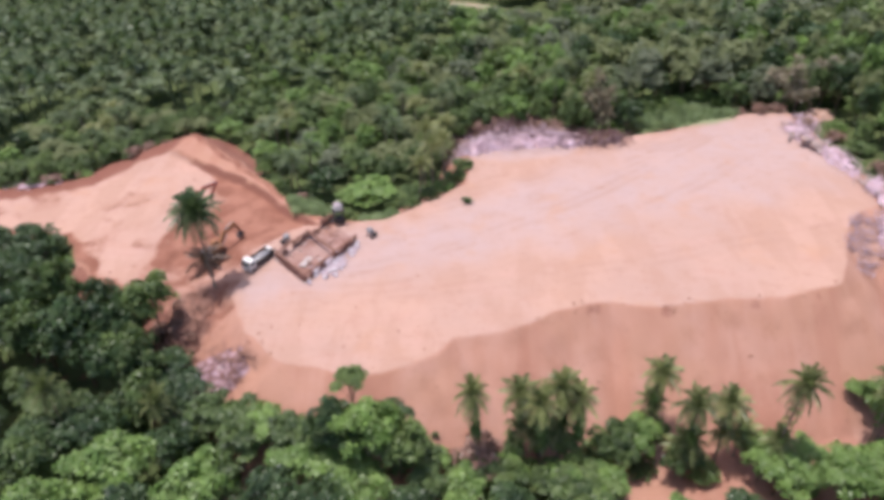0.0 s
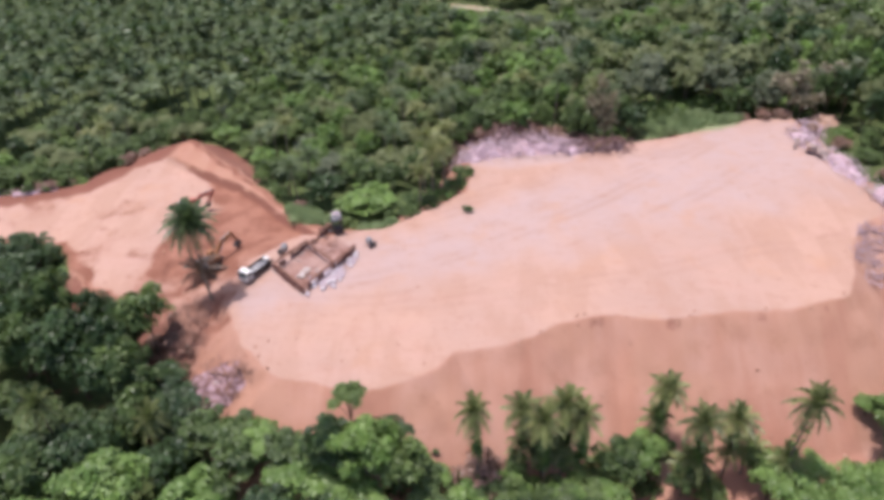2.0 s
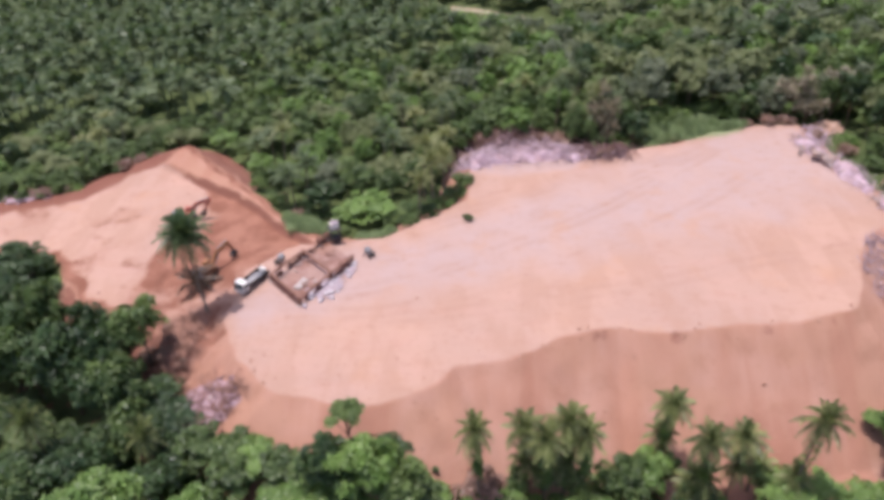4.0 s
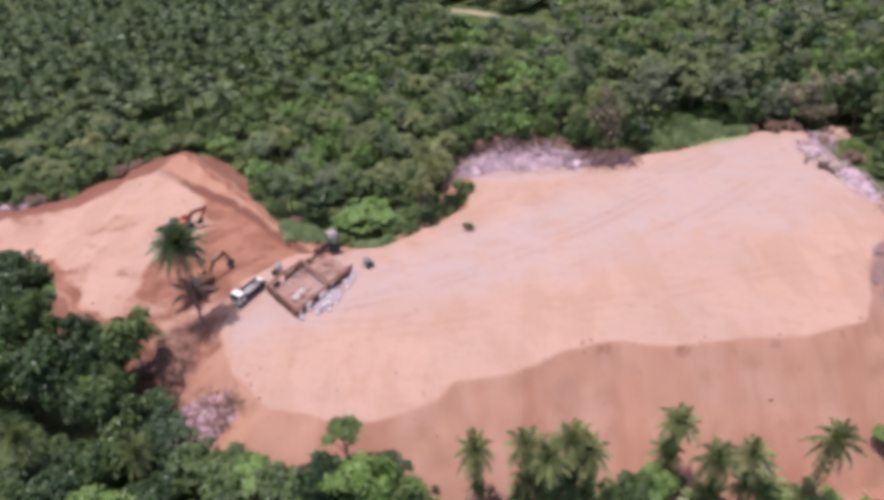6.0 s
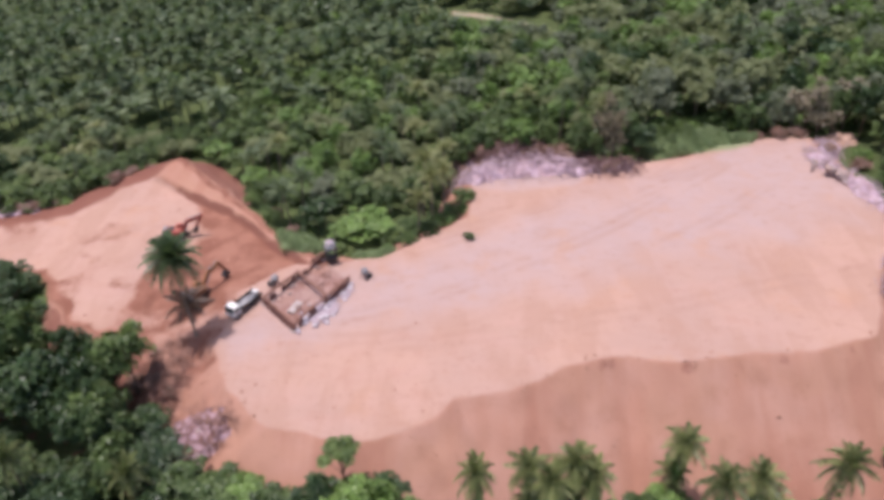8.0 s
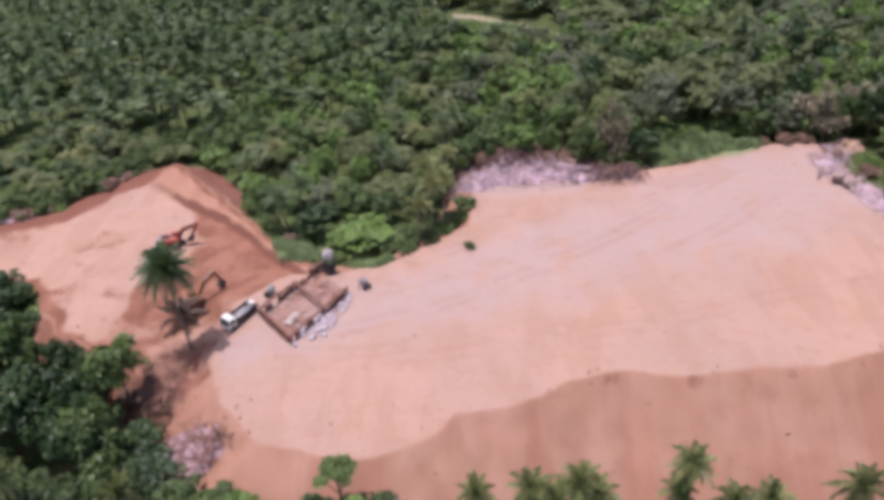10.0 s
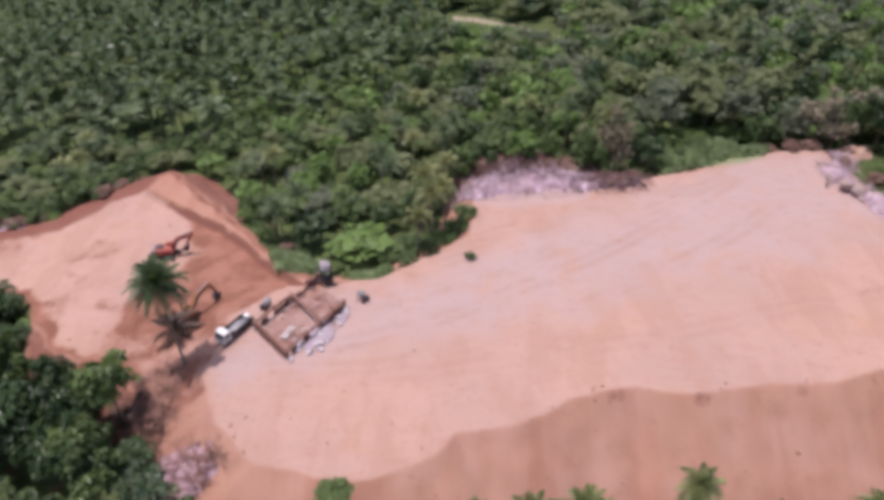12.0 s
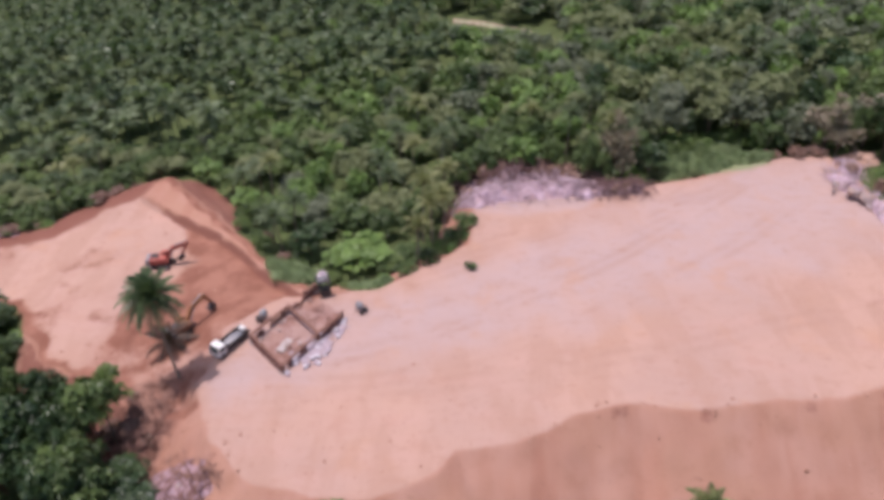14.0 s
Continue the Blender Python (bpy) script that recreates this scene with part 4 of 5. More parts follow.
for i in range(900):
    x, y = wood_rng.uniform(-112, 100), wood_rng.uniform(112, 176)
    px, py = np.array([x]), np.array([y])
    d = min(sdf(PAD, px, py)[0], sdf(CUT, px, py)[0])
    if 0.9 < d < 4.0 and free(x, y, 0.9):
        plant(BUSH[(0, 1, 1, 2)[i % 4]], x, y, height=wood_rng.uniform(0.5, 1.1), turn=i, wide=wood_rng.uniform(0.6, 1.1))


for i in range(300):
    q, a = math.sqrt(wood_rng.random()), wood_rng.uniform(0, 6.28)
    cx, cy, rx, ry = ((56, 162.5, 14.5, 8.0), (56, 161, 13, 6.0), (-29.5, 125.4, 5.0, 4.0), (-15, 120.3, 3.5, 2.0))[i % 4]
    x, y = cx + rx * q * math.cos(a), cy + ry * q * math.sin(a)
    if sdf(PAD, np.array([x]), np.array([y]))[0] > 1.2:
        plant(GRASSY, x, y, height=wood_rng.uniform(0.4, 1.2) ** 2 * 1.5 * (1.0 if x > 0 else 0.45), turn=i, wide=wood_rng.uniform(0.6, 1.0) * (1.0 if x > 0 else 0.75))


for i in range(34):
    q = i / 33
    x, y = -112 + 40 * q + wood_rng.normal() * 0.8, 147.5 + 0.5 * max(0, q - 0.45) * 74 + wood_rng.normal() * 0.9
    if -2.5 < sdf(CUT, np.array([x]), np.array([y]))[0] < 4:
        k = wood_rng.uniform(0.35, 0.8)
        plant((WITHERED, BUSH[2], WITHERED, BUSH[1])[i % 4], x, y, height=k, turn=i, wide=k * 1.2)


for i in range(44):
    x = 36 + 52 * wood_rng.random()
    y = float(np.interp(x, (36, 48, 62, 72, 90), (160, 171, 173, 170, 170))) + wood_rng.normal() * 1.3
    plant((BUSH[1], BUSH[0], BUSH[2], GRASSY)[i % 4], x, y, height=wood_rng.uniform(0.7, 1.3), turn=i, wide=wood_rng.uniform(0.8, 1.2))
for i, (x, y) in enumerate(((-110, 149.5), (-105, 150), (-100, 149.5), (-95, 150.5), (-90.5, 152.5), (-87, 156.5), (-83.5, 160.5), (-79, 165.5), (-115, 150))):
    plant(BACKS[(0, 0, 1)[i % 3]], x, y, height=0.62, turn=i * 1.3, wide=0.85)


def far_woods():
    """The woods past that, joined: broadleaf crowns and a palm plantation towards the left."""
    rng = np.random.default_rng(5)
    crowns = [leaves(rng, crown_lobes(rng, 9, 3.7, 9, 1.2), 165, 0.98, sprays=23) for _ in range(6)]
    thin = [leaves(rng, crown_lobes(rng, 9, 3.9, 7, 0.9), 110, 1.5) for _ in range(3)]
    heads = []
    for _ in range(4):
        v, f, own = palm_head(rng, 15, 4.3, False)
        stem = tube([(0, 0, -10), (0.2, 0, -5), (0, 0, 0)], [0.22, 0.16, 0.13], 4)
        heads.append((v + np.array([0, 0, 10.0]), f, own, (stem[0] + np.array([0, 0, 10.0]), stem[1], np.zeros(len(stem[0])))))
    wood, palm = ([], [], [], []), ([], [], [])
    stems, at, pat = [], 0, 0
    vs, fs, ms, ts = [], [], [], []
    pv, pf, pt, pm = [], [], [], []

    def add(x, y, sparse):
        nonlocal at, pat
        if not free(x, y, 2.0):
            return
        z, s = ground_z(x, y), rng.uniform(0.75, 1.25)
        grove = rough(np.array(x), np.array(y), 40, 3) * 0.35 - (x + 30) / 120 + (y - 200) / 260
        a = rng.uniform(0, 6.28)
        c, sn = math.cos(a), math.sin(a)
        t = rng.random()
        if rng.random() < np.clip(0.30 + 0.9 * grove, 0.07, 0.85) and not sparse and zone_top(x, y) > 5.0:
            v, f, own, st = heads[rng.integers(4)]
            if rng.random() < 0.16:
                return
            dark = int(rng.random() < 0.22 + 0.3 * float(rough(np.array(x), np.array(y), 18, 12)))
            h, g = rng.uniform(0.6, 1.45), rng.uniform(0.95, 1.45)
            for vv, ff, oo in ((v, f, own), st):
                q = np.stack([(vv[:, 0] * c - vv[:, 1] * sn) * g + x, (vv[:, 0] * sn + vv[:, 1] * c) * g + y, vv[:, 2] * h + z], 1)
                pv.append(q)
                pf.append(ff + pat)
                pt.append(oo + t)
                pm.append(np.full(len(ff), dark))
                pat += len(q)
        else:
            if not sparse and rng.random() < (0.16 if x > 0 else 0.28):
                return
            v, f, own = thin[rng.integers(3)] if sparse else crowns[rng.integers(6)]
            h = zone_top(x, y) / 9 * (rng.uniform(0.7, 1.4) if x < 20 else rng.uniform(0.85, 1.2))
            w = 1.6 * s if sparse else rng.uniform(0.8, 1.5) + 0.5 * float(smooth(np.array(x), 10, 70)) * rng.random()
            q = np.stack([(v[:, 0] * c - v[:, 1] * sn) * w + x, (v[:, 0] * sn + v[:, 1] * c) * w + y, v[:, 2] * h + z], 1)
            vs.append(q)
            fs.append(f + at)
            patch = float(rough(np.array(x), np.array(y), 22, 6))
            lit = np.clip(0.20 + 0.25 * patch, 0.03, 0.45)
            dry = np.clip(0.10 + 0.0015 * x - 0.10 * patch, 0.04, 0.3)
            # share of haze-paled olive crowns grows to the right and with distance
            oli = float(np.clip(0.28 + 0.008 * x + 0.001 * (y - 200), 0.1, 0.82))
            ms.append(np.full(len(f), 5 if rng.random() < 0.8 * dense(x, y) else rng.choice(5, p=((1 - lit - dry) * 0.42 * (1 - oli), (1 - lit - dry) * 0.58 * (1 - oli), lit, dry, (1 - lit - dry) * oli))))
            ts.append(own + t)
            at += len(q)

    for y0 in np.arange(187, 345, 6.0):
        for x0 in np.arange(-0.68 * y0 - 20, 0.68 * y0 + 20, 6.4):
            add(x0 + rng.uniform(-3.2, 3.2), y0 + rng.uniform(-3.0, 3.0), False)
    for y0 in np.arange(118, 187, 6.0):
        for x0 in list(np.arange(-160, -118, 6.0)) + list(np.arange(118, 150, 6.0)):
            add(x0 + rng.uniform(-2, 2), y0 + rng.uniform(-2, 2), False)
    for y0 in np.arange(-40, 118, 9.0):
        for x0 in np.arange(-150, 150, 9.0):
            if (y0 < 50 and not (abs(x0) < 46 and y0 > -28)) or x0 < -100 or x0 > 92:
                add(x0 + rng.uniform(-3, 3), y0 + rng.uniform(-3, 3), True)
    for y0 in np.arange(-26, 54, 8.0):
        for x0 in np.arange(-46, 46, 8.0):
            add(x0 + rng.uniform(-2, 2), y0 + rng.uniform(-2, 2), True)
    for y0 in np.arange(352, 450, 15.0):
        for x0 in np.arange(-320, 320, 14.0):
            add(x0 + rng.uniform(-4, 4), y0 + rng.uniform(-4, 4), True)
    me = np_mesh("far_woods", np.concatenate(vs), np.concatenate(fs), [LEAF_DARK, LEAF_MID, LEAF_BRIGHT, LEAF_GREY_HAZE, LEAF_OLIVE_HAZE, LEAF_DEEP], False, np.concatenate(ms), np.concatenate(ts))
    tagged(new("far_woods", me), "dense mixed green broadleaf woods covering the land beyond", "forest", kind="stuff")
    me = np_mesh("palm_plantation", np.concatenate(pv), np.concatenate(pf), [PALM_GREY_HAZE, PALM_DARK], False, np.concatenate(pm), np.concatenate(pt))
    tagged(new("palm_plantation", me), "dense stand of grey-green coconut palms among woods", "palm grove", kind="stuff")


far_woods()
for kind in KINDS:
    drop_kind(kind)

# ---------------------------------------------------------------- works on the pad
PAINT_ORANGE = plain("faded_orange_paint", (0.28, 0.125, 0.058), 0.7, dirty=0.7)
PAINT_RED = plain("red_paint", (0.33, 0.075, 0.06), 0.7, dirty=0.6, dirt=(0.40, 0.22, 0.16))
PAINT_WHITE = plain("white_paint", (0.70, 0.67, 0.66), 0.5, dirty=0.35)
STEEL_DARK = plain("dark_steel", (0.055, 0.05, 0.055), 0.6, 0.3)
STEEL_GREY = plain("grey_steel", (0.26, 0.25, 0.27), 0.5, 0.4)
RUBBER = plain("rubber", (0.025, 0.025, 0.027), 0.85)
CONCRETE = plain("concrete", (0.40, 0.34, 0.335), 0.9)
SACK = plain("white_sacking", (0.50, 0.44, 0.48), 0.85, dirty=0.4)
PAINT_BROWN = plain("dull_brown_paint", (0.24, 0.12, 0.07), 0.7, dirty=0.6)
SHEET = plain("grey_lilac_sheeting", (0.36, 0.285, 0.325), 0.7, dirty=0.25)
# brown of the low walls, darkened for the shade on their steep faces
WALL_BROWN = plain("wall_brown", (0.22, 0.112, 0.095), 0.85, 0.2)
glass = Mat("dark_glass", 0.08, 0.0, 0.5)
GLASS = glass.colour((0.02, 0.025, 0.03)).m


def excavator(x, y, turn, swing, paint, label, boom_deg, stick_deg, z=None):
    """A tracked digger. turn: where its boom points; swing: the tracks against the boom."""
    root = thing("excavator", label, "excavator", x, y, z, turn)
    tracks = pose(0, 0, 0, 0, 0, swing)
    for side in (-1, 1):
        bm = bmesh.new()
        n = 14
        ring = [(1.65 + 0.42 * math.cos(a), 0.45 + 0.42 * math.sin(a)) for a in np.linspace(-1.57, 1.57, n // 2)] + \
               [(-1.65 - 0.42 * math.cos(a), 0.45 + 0.42 * math.sin(a)) for a in np.linspace(1.57, -1.57, n // 2)]
        prism(bm, ring, side * 1.25 - 0.3, side * 1.25 + 0.3, tracks)
        for i in range(9):
            box(bm, tracks @ Vector((-1.6 + 0.4 * i, side * 1.25, 0.9)), (0.16, 0.62, 0.07), (0, 0, swing), 0)
        tr = part("track", bm, STEEL_DARK, root)
        for i in range(2):
            bm = bmesh.new()
            c = tracks @ Vector((-1.65 + 3.3 * i, side * 1.57, 0.45))
            d = tracks.to_3x3() @ Vector((0, side * 0.05, 0))
            rod(bm, c - d, c + d, 0.3, None, 12)
            part("sprocket", bm, STEEL_GREY, tr)
    bm = bmesh.new()
    box(bm, (0, 0, 0.75), (2.0, 1.7, 0.5), (0, 0, swing))
    rod(bm, (0, 0, 0.9), (0, 0, 1.15), 0.75, None, 16)
    part("undercarriage", bm, STEEL_DARK, root)
    bm = bmesh.new()
    box(bm, (-0.55, 0, 1.75), (3.1, 2.6, 1.15), (0, 0, 0), 0.12)
    box(bm, (0.9, -0.8, 1.6), (0.9, 0.9, 0.8), (0, 0, 0), 0.08)
    part("house", bm, paint if paint is PAINT_RED else PAINT_BROWN, root)
    bm = bmesh.new()
    prism(bm, [(-2.85, 1.2), (-2.0, 1.1), (-2.0, 2.35), (-2.6, 2.35), (-2.85, 2.0)], -1.25, 1.25)
    part("counterweight", bm, STEEL_GREY, root, "dark grey counterweight")
    bm = bmesh.new()
    box(bm, (-1.1, 0.1, 2.38), (1.4, 1.5, 0.16), (0, 0, 0), 0.05)
    rod(bm, (-1.4, -0.6, 2.3), (-1.4, -0.6, 2.95), 0.08)
    part("engine_hood", bm, STEEL_DARK, root)
    bm = bmesh.new()
    prism(bm, [(0.0, 1.2), (1.35, 1.2), (1.45, 1.9), (1.15, 2.85), (0.0, 2.85)], 0.35, 1.25)
    cab = part("cab", bm, paint, root)
    bm = bmesh.new()
    prism(bm, [(0.15, 1.85), (1.47, 1.85), (1.20, 2.72), (0.15, 2.72)], 0.33, 1.27)
    part("window", bm, GLASS, cab)
    # boom, stick and bucket in the plane of the boom
    b, s = radians(boom_deg), radians(stick_deg)
    foot = Vector((1.0, 0, 1.7))
    knee = foot + Vector((2.7 * math.cos(b + 0.35), 0, 2.7 * math.sin(b + 0.35)))
    tip = knee + Vector((2.9 * math.cos(b - 0.35), 0, 2.9 * math.sin(b - 0.35)))
    end = tip + Vector((2.7 * math.cos(s), 0, 2.7 * math.sin(s)))

    def girder(bm, p, q, w0, w1):
        d = (q - p).normalized()
        nrm = Vector((-d.z, 0, d.x))
        pts = [p - nrm * w0, q - nrm * w1, q + nrm * w1, p + nrm * w0]
        return prism(bm, [(v.x, v.z) for v in pts], -0.24, 0.24)

    bm = bmesh.new()
    girder(bm, foot, knee, 0.26, 0.40)
    tmp = bmesh.new()
    girder(tmp, knee, tip, 0.40, 0.22)
    me = bpy.data.meshes.new("tmp")
    tmp.to_mesh(me)
    tmp.free()
    bm.from_mesh(me)
    bpy.data.meshes.remove(me)
    boom = part("boom", bm, paint, root)
    bm = bmesh.new()
    girder(bm, tip - (end - tip) * 0.2, end, 0.30, 0.16)
    stick = part("stick", bm, paint, root)
    for off in (-0.42, 0.42):
        bm = bmesh.new()
        rod(bm, (1.6, off, 1.5), knee + Vector((0.2, off, -0.1)), 0.09)
        part("cylinder", bm, STEEL_GREY, boom)
    bm = bmesh.new()
    rod(bm, knee + Vector((0.3, 0, 0.5)), tip - (end - tip) * 0.2 + Vector((0, 0, 0.25)), 0.09)
    part("cylinder", bm, STEEL_GREY, stick)
    bm = bmesh.new()
    c = end
    arc = [(c.x - 0.1, c.z + 0.15), (c.x + 0.35, c.z - 0.1), (c.x + 0.45, c.z - 0.6), (c.x + 0.2, c.z - 1.05), (c.x - 0.5, c.z - 1.2), (c.x - 0.95, c.z - 0.9), (c.x - 0.35, c.z - 0.25)]
    prism(bm, arc, -0.55, 0.55)
    for i in range(5):
        box(bm, (c.x - 1.0, -0.46 + 0.23 * i, c.z - 0.92), (0.22, 0.08, 0.08), (0, 0, 0), 0)
    part("bucket", bm, STEEL_DARK, root, "dark worn steel bucket")
    return root


excavator(-46.2, 109.6, 60, 35, PAINT_ORANGE, "faded orange tracked excavator with its bucket on dug earth", 28, -62)
excavator(-56.6, 129.8, 8, -20, PAINT_RED, "red tracked excavator with folded arm on the haul road", 36, -120)


def truck():
    """A small flatbed lorry with a white cab."""
    root = thing("flatbed_truck", "small flatbed truck with white cab and grey load on the pad", "truck", -36.2, 104.2, None, 58)
    bm = bmesh.new()
    for sy in (-0.5, 0.5):
        box(bm, (0.1, sy, 0.75), (6.6, 0.14, 0.22), (0, 0, 0), 0.02)
    for i in range(5):
        box(bm, (-2.6 + 1.35 * i, 0, 0.75), (0.12, 0.95, 0.16), (0, 0, 0), 0.02)
    part("chassis", bm, STEEL_DARK, root)
    bm = bmesh.new()
    prism(bm, [(-3.5, 0.55), (-1.75, 0.55), (-1.75, 2.2), (-2.0, 2.32), (-3.05, 2.32), (-3.42, 1.45)], -1.05, 1.05)
    cab = part("cab", bm, PAINT_WHITE, root, "white cab")
    bm = bmesh.new()
    prism(bm, [(-3.47, 1.42), (-3.40, 1.42), (-3.09, 2.18), (-3.16, 2.18)], -0.92, 0.92)
    part("windscreen", bm, GLASS, cab)
    for sy in (-1.07, 1.07):
        bm = bmesh.new()
        prism(bm, [(-3.15, 1.42), (-2.1, 1.42), (-2.1, 2.1), (-2.9, 2.1)], sy - 0.02, sy + 0.02)
        part("side_window", bm, GLASS, cab)
        bm = bmesh.new()
        rod(bm, (-3.5, sy * 0.75, 0.85), (-3.56, sy * 0.75, 0.85), 0.13, None, 10)
        part("headlight", bm, STEEL_GREY, cab)
    bm = bmesh.new()
    box(bm, (0.85, 0, 1.0), (4.9, 2.15, 0.12), (0, 0, 0), 0.02)
    bed = part("bed", bm, STEEL_DARK, root)
    for c, s in (((0.85, -1.07, 1.32), (4.9, 0.07, 0.62)), ((0.85, 1.07, 1.32), (4.9, 0.07, 0.62)), ((-1.6, 0, 1.5), (0.08, 2.15, 1.0))):
        bm = bmesh.new()
        box(bm, c, s, (0, 0, 0), 0.015)
        for i in range(6):
            if s[0] > 1:
                box(bm, (c[0] - 2.2 + 0.88 * i, c[1] * 1.03, c[2]), (0.09, 0.07, 0.6), (0, 0, 0), 0)
        # dark steel here paints in the shade on the body's side
        part("side_board", bm, STEEL_DARK, bed)
    bm = bmesh.new()
    box(bm, (2.9, 0.25, 1.4), (0.8, 1.1, 0.6), (0, 0, 4), 0.08)
    part("crate", bm, PAINT_WHITE, bed, "white crate at the tail")
    bm = bmesh.new()
    bmesh.ops.create_icosphere(bm, subdivisions=3, radius=1, matrix=pose(0.6, 0, 1.1) @ Matrix.Diagonal((1.9, 0.95, 0.5, 1)))
    for v in bm.verts:
        v.co.z += 0.10 * math.sin(5 * v.co.x) * math.cos(4 * v.co.y)
        v.co.z = max(v.co.z, 1.05)
    part("load", bm, STEEL_GREY, bed, "grey gravel load", False)
    for wx in (-2.6, 1.4, 2.3):
        for sy in (-0.95, 0.95):
            bm = bmesh.new()
            rod(bm, (wx, sy - 0.14, 0.42), (wx, sy + 0.14, 0.42), 0.42, None, 18)
            w = part("wheel", bm, RUBBER, root)
            bm = bmesh.new()
            k = 0.15 if sy > 0 else -0.15
            rod(bm, (wx, sy + k * 0.7, 0.42), (wx, sy + k * 1.05, 0.42), 0.22, None, 12)
            part("rim", bm, STEEL_GREY, w)
    return root


truck()

# the open frame of a shed, no roof: u along it, v across; its ends stand a little askew
SHED = pose(-25.6, 107.8, 0.3, 0, 0, 57)


def shed():
    root = thing("shed_frame", "roofless brown frame of a shed with broken low walls and beams", "shed", -25.6, 107.8, ground_z(-25.6, 107.8), 57)
    long, wide, high = 15.2, 8.9, 1.7
    jig = np.random.default_rng(3)

    def on(x, y):
        return x + 0.25 * y, y

    for sy, xs in ((1, (-1.0, -0.40, 0.12, 0.62, 1.0)), (-1, (-1.0, -0.45, 0.06, 0.52, 0.86))):
        y = sy * wide / 2
        for k in xs:
            x0, y0 = on(k * long / 2, y)
            thick = 0.62 if k in (-1.0, 0.06, 0.12, 0.52, 1.0) else 0.34
            bm = bmesh.new()
            top = high * jig.uniform(0.85, 1.25)
            box(bm, (x0, y0, top / 2 - 0.3), (thick, thick, top + 0.6), (jig.uniform(-3, 3), jig.uniform(-3, 3), jig.uniform(-6, 6)), 0.05)
            p = part("post", bm, TIMBER, root)
            bm = bmesh.new()
            box(bm, (x0, y0, 0.05), (thick + 0.4, thick + 0.4, 0.4), (0, 0, jig.uniform(-9, 9)), 0.06)
            part("footing", bm, CONCRETE, p)
        for k0, k1 in zip(xs[:-1], xs[1:]):
            if (sy, k0) in ((1, 0.12),):
                continue
            (xa, _), (xb, _) = on(k0 * long / 2, y), on(k1 * long / 2, y)
            bm = bmesh.new()
            box(bm, ((xa + xb) / 2, y, high + jig.uniform(-0.15, 0.1)), (xb - xa + 0.2, 0.46, 0.40), (0, jig.uniform(-4, 4), jig.uniform(-2.5, 2.5)), 0.05)
            part("wall_beam", bm, TIMBER, root)
        # courses of the broken wall under the beams
        x = -long / 2 + 0.3
        while x < (long / 2 if sy > 0 else long * 0.40):
            step = jig.uniform(0.8, 1.5)
            if jig.random() > 0.18:
                xa, ya = on(x + step / 2, y)
                bm = bmesh.new()
                up = jig.uniform(0.35, 1.25)
                box(bm, (xa, ya, up / 2 - 0.15), (step * 0.98, jig.uniform(0.28, 0.5), up + 0.3), (jig.uniform(-3, 3), 0, jig.uniform(-4, 4)), 0.05)
                part("low_wall", bm, WALL_BROWN, root)
            x += step
    for k in (-1.0, 0.10):
        (xa, ya), (xb, yb) = on(k * long / 2, -wide / 2), on(k * long / 2, wide / 2)
        turn = math.degrees(math.atan2(yb - ya, xb - xa))
        bm = bmesh.new()
        box(bm, ((xa + xb) / 2, 0, high - 0.05), (math.hypot(xb - xa, yb - ya), 0.46, 0.36), (0, jig.uniform(-2, 2), turn), 0.05)
        part("cross_beam", bm, TIMBER, root)
    for i in range(8):
        y = -wide / 2 + (i + 0.5) * wide / 8
        x0, y0 = on(-long / 2, y)
        up = jig.uniform(0.5, 1.3)
        bm = bmesh.new()
        box(bm, (x0, y0, up / 2 - 0.15), (0.4, wide / 8, up + 0.3), (0, 0, 14 + jig.uniform(-4, 4)), 0.05)
        part("low_wall", bm, WALL_BROWN, root)
    for i in range(16):
        x0, y0 = on(jig.uniform(-7, 6.5), jig.uniform(-1, 1) * wide / 2)
        a, l = jig.uniform(0, 6.28), jig.uniform(1.2, 3.4)
        bm = bmesh.new()
        rod(bm, (x0, y0, jig.uniform(0.1, 1.0)), (x0 + l * math.cos(a), y0 + l * math.sin(a), 0.12), 0.10, 0.08, 6)
        part("fallen_rafter", bm, TIMBER, root)
    bm = bmesh.new()
    x0, y0 = on(-4.2, -0.6)
    box(bm, (x0, y0, 0.15), (3.2, 1.3, 0.34), (3, 2, 12), 0.05)
    part("floor_slab", bm, CONCRETE, root, "pale broken floor slab")


shed()


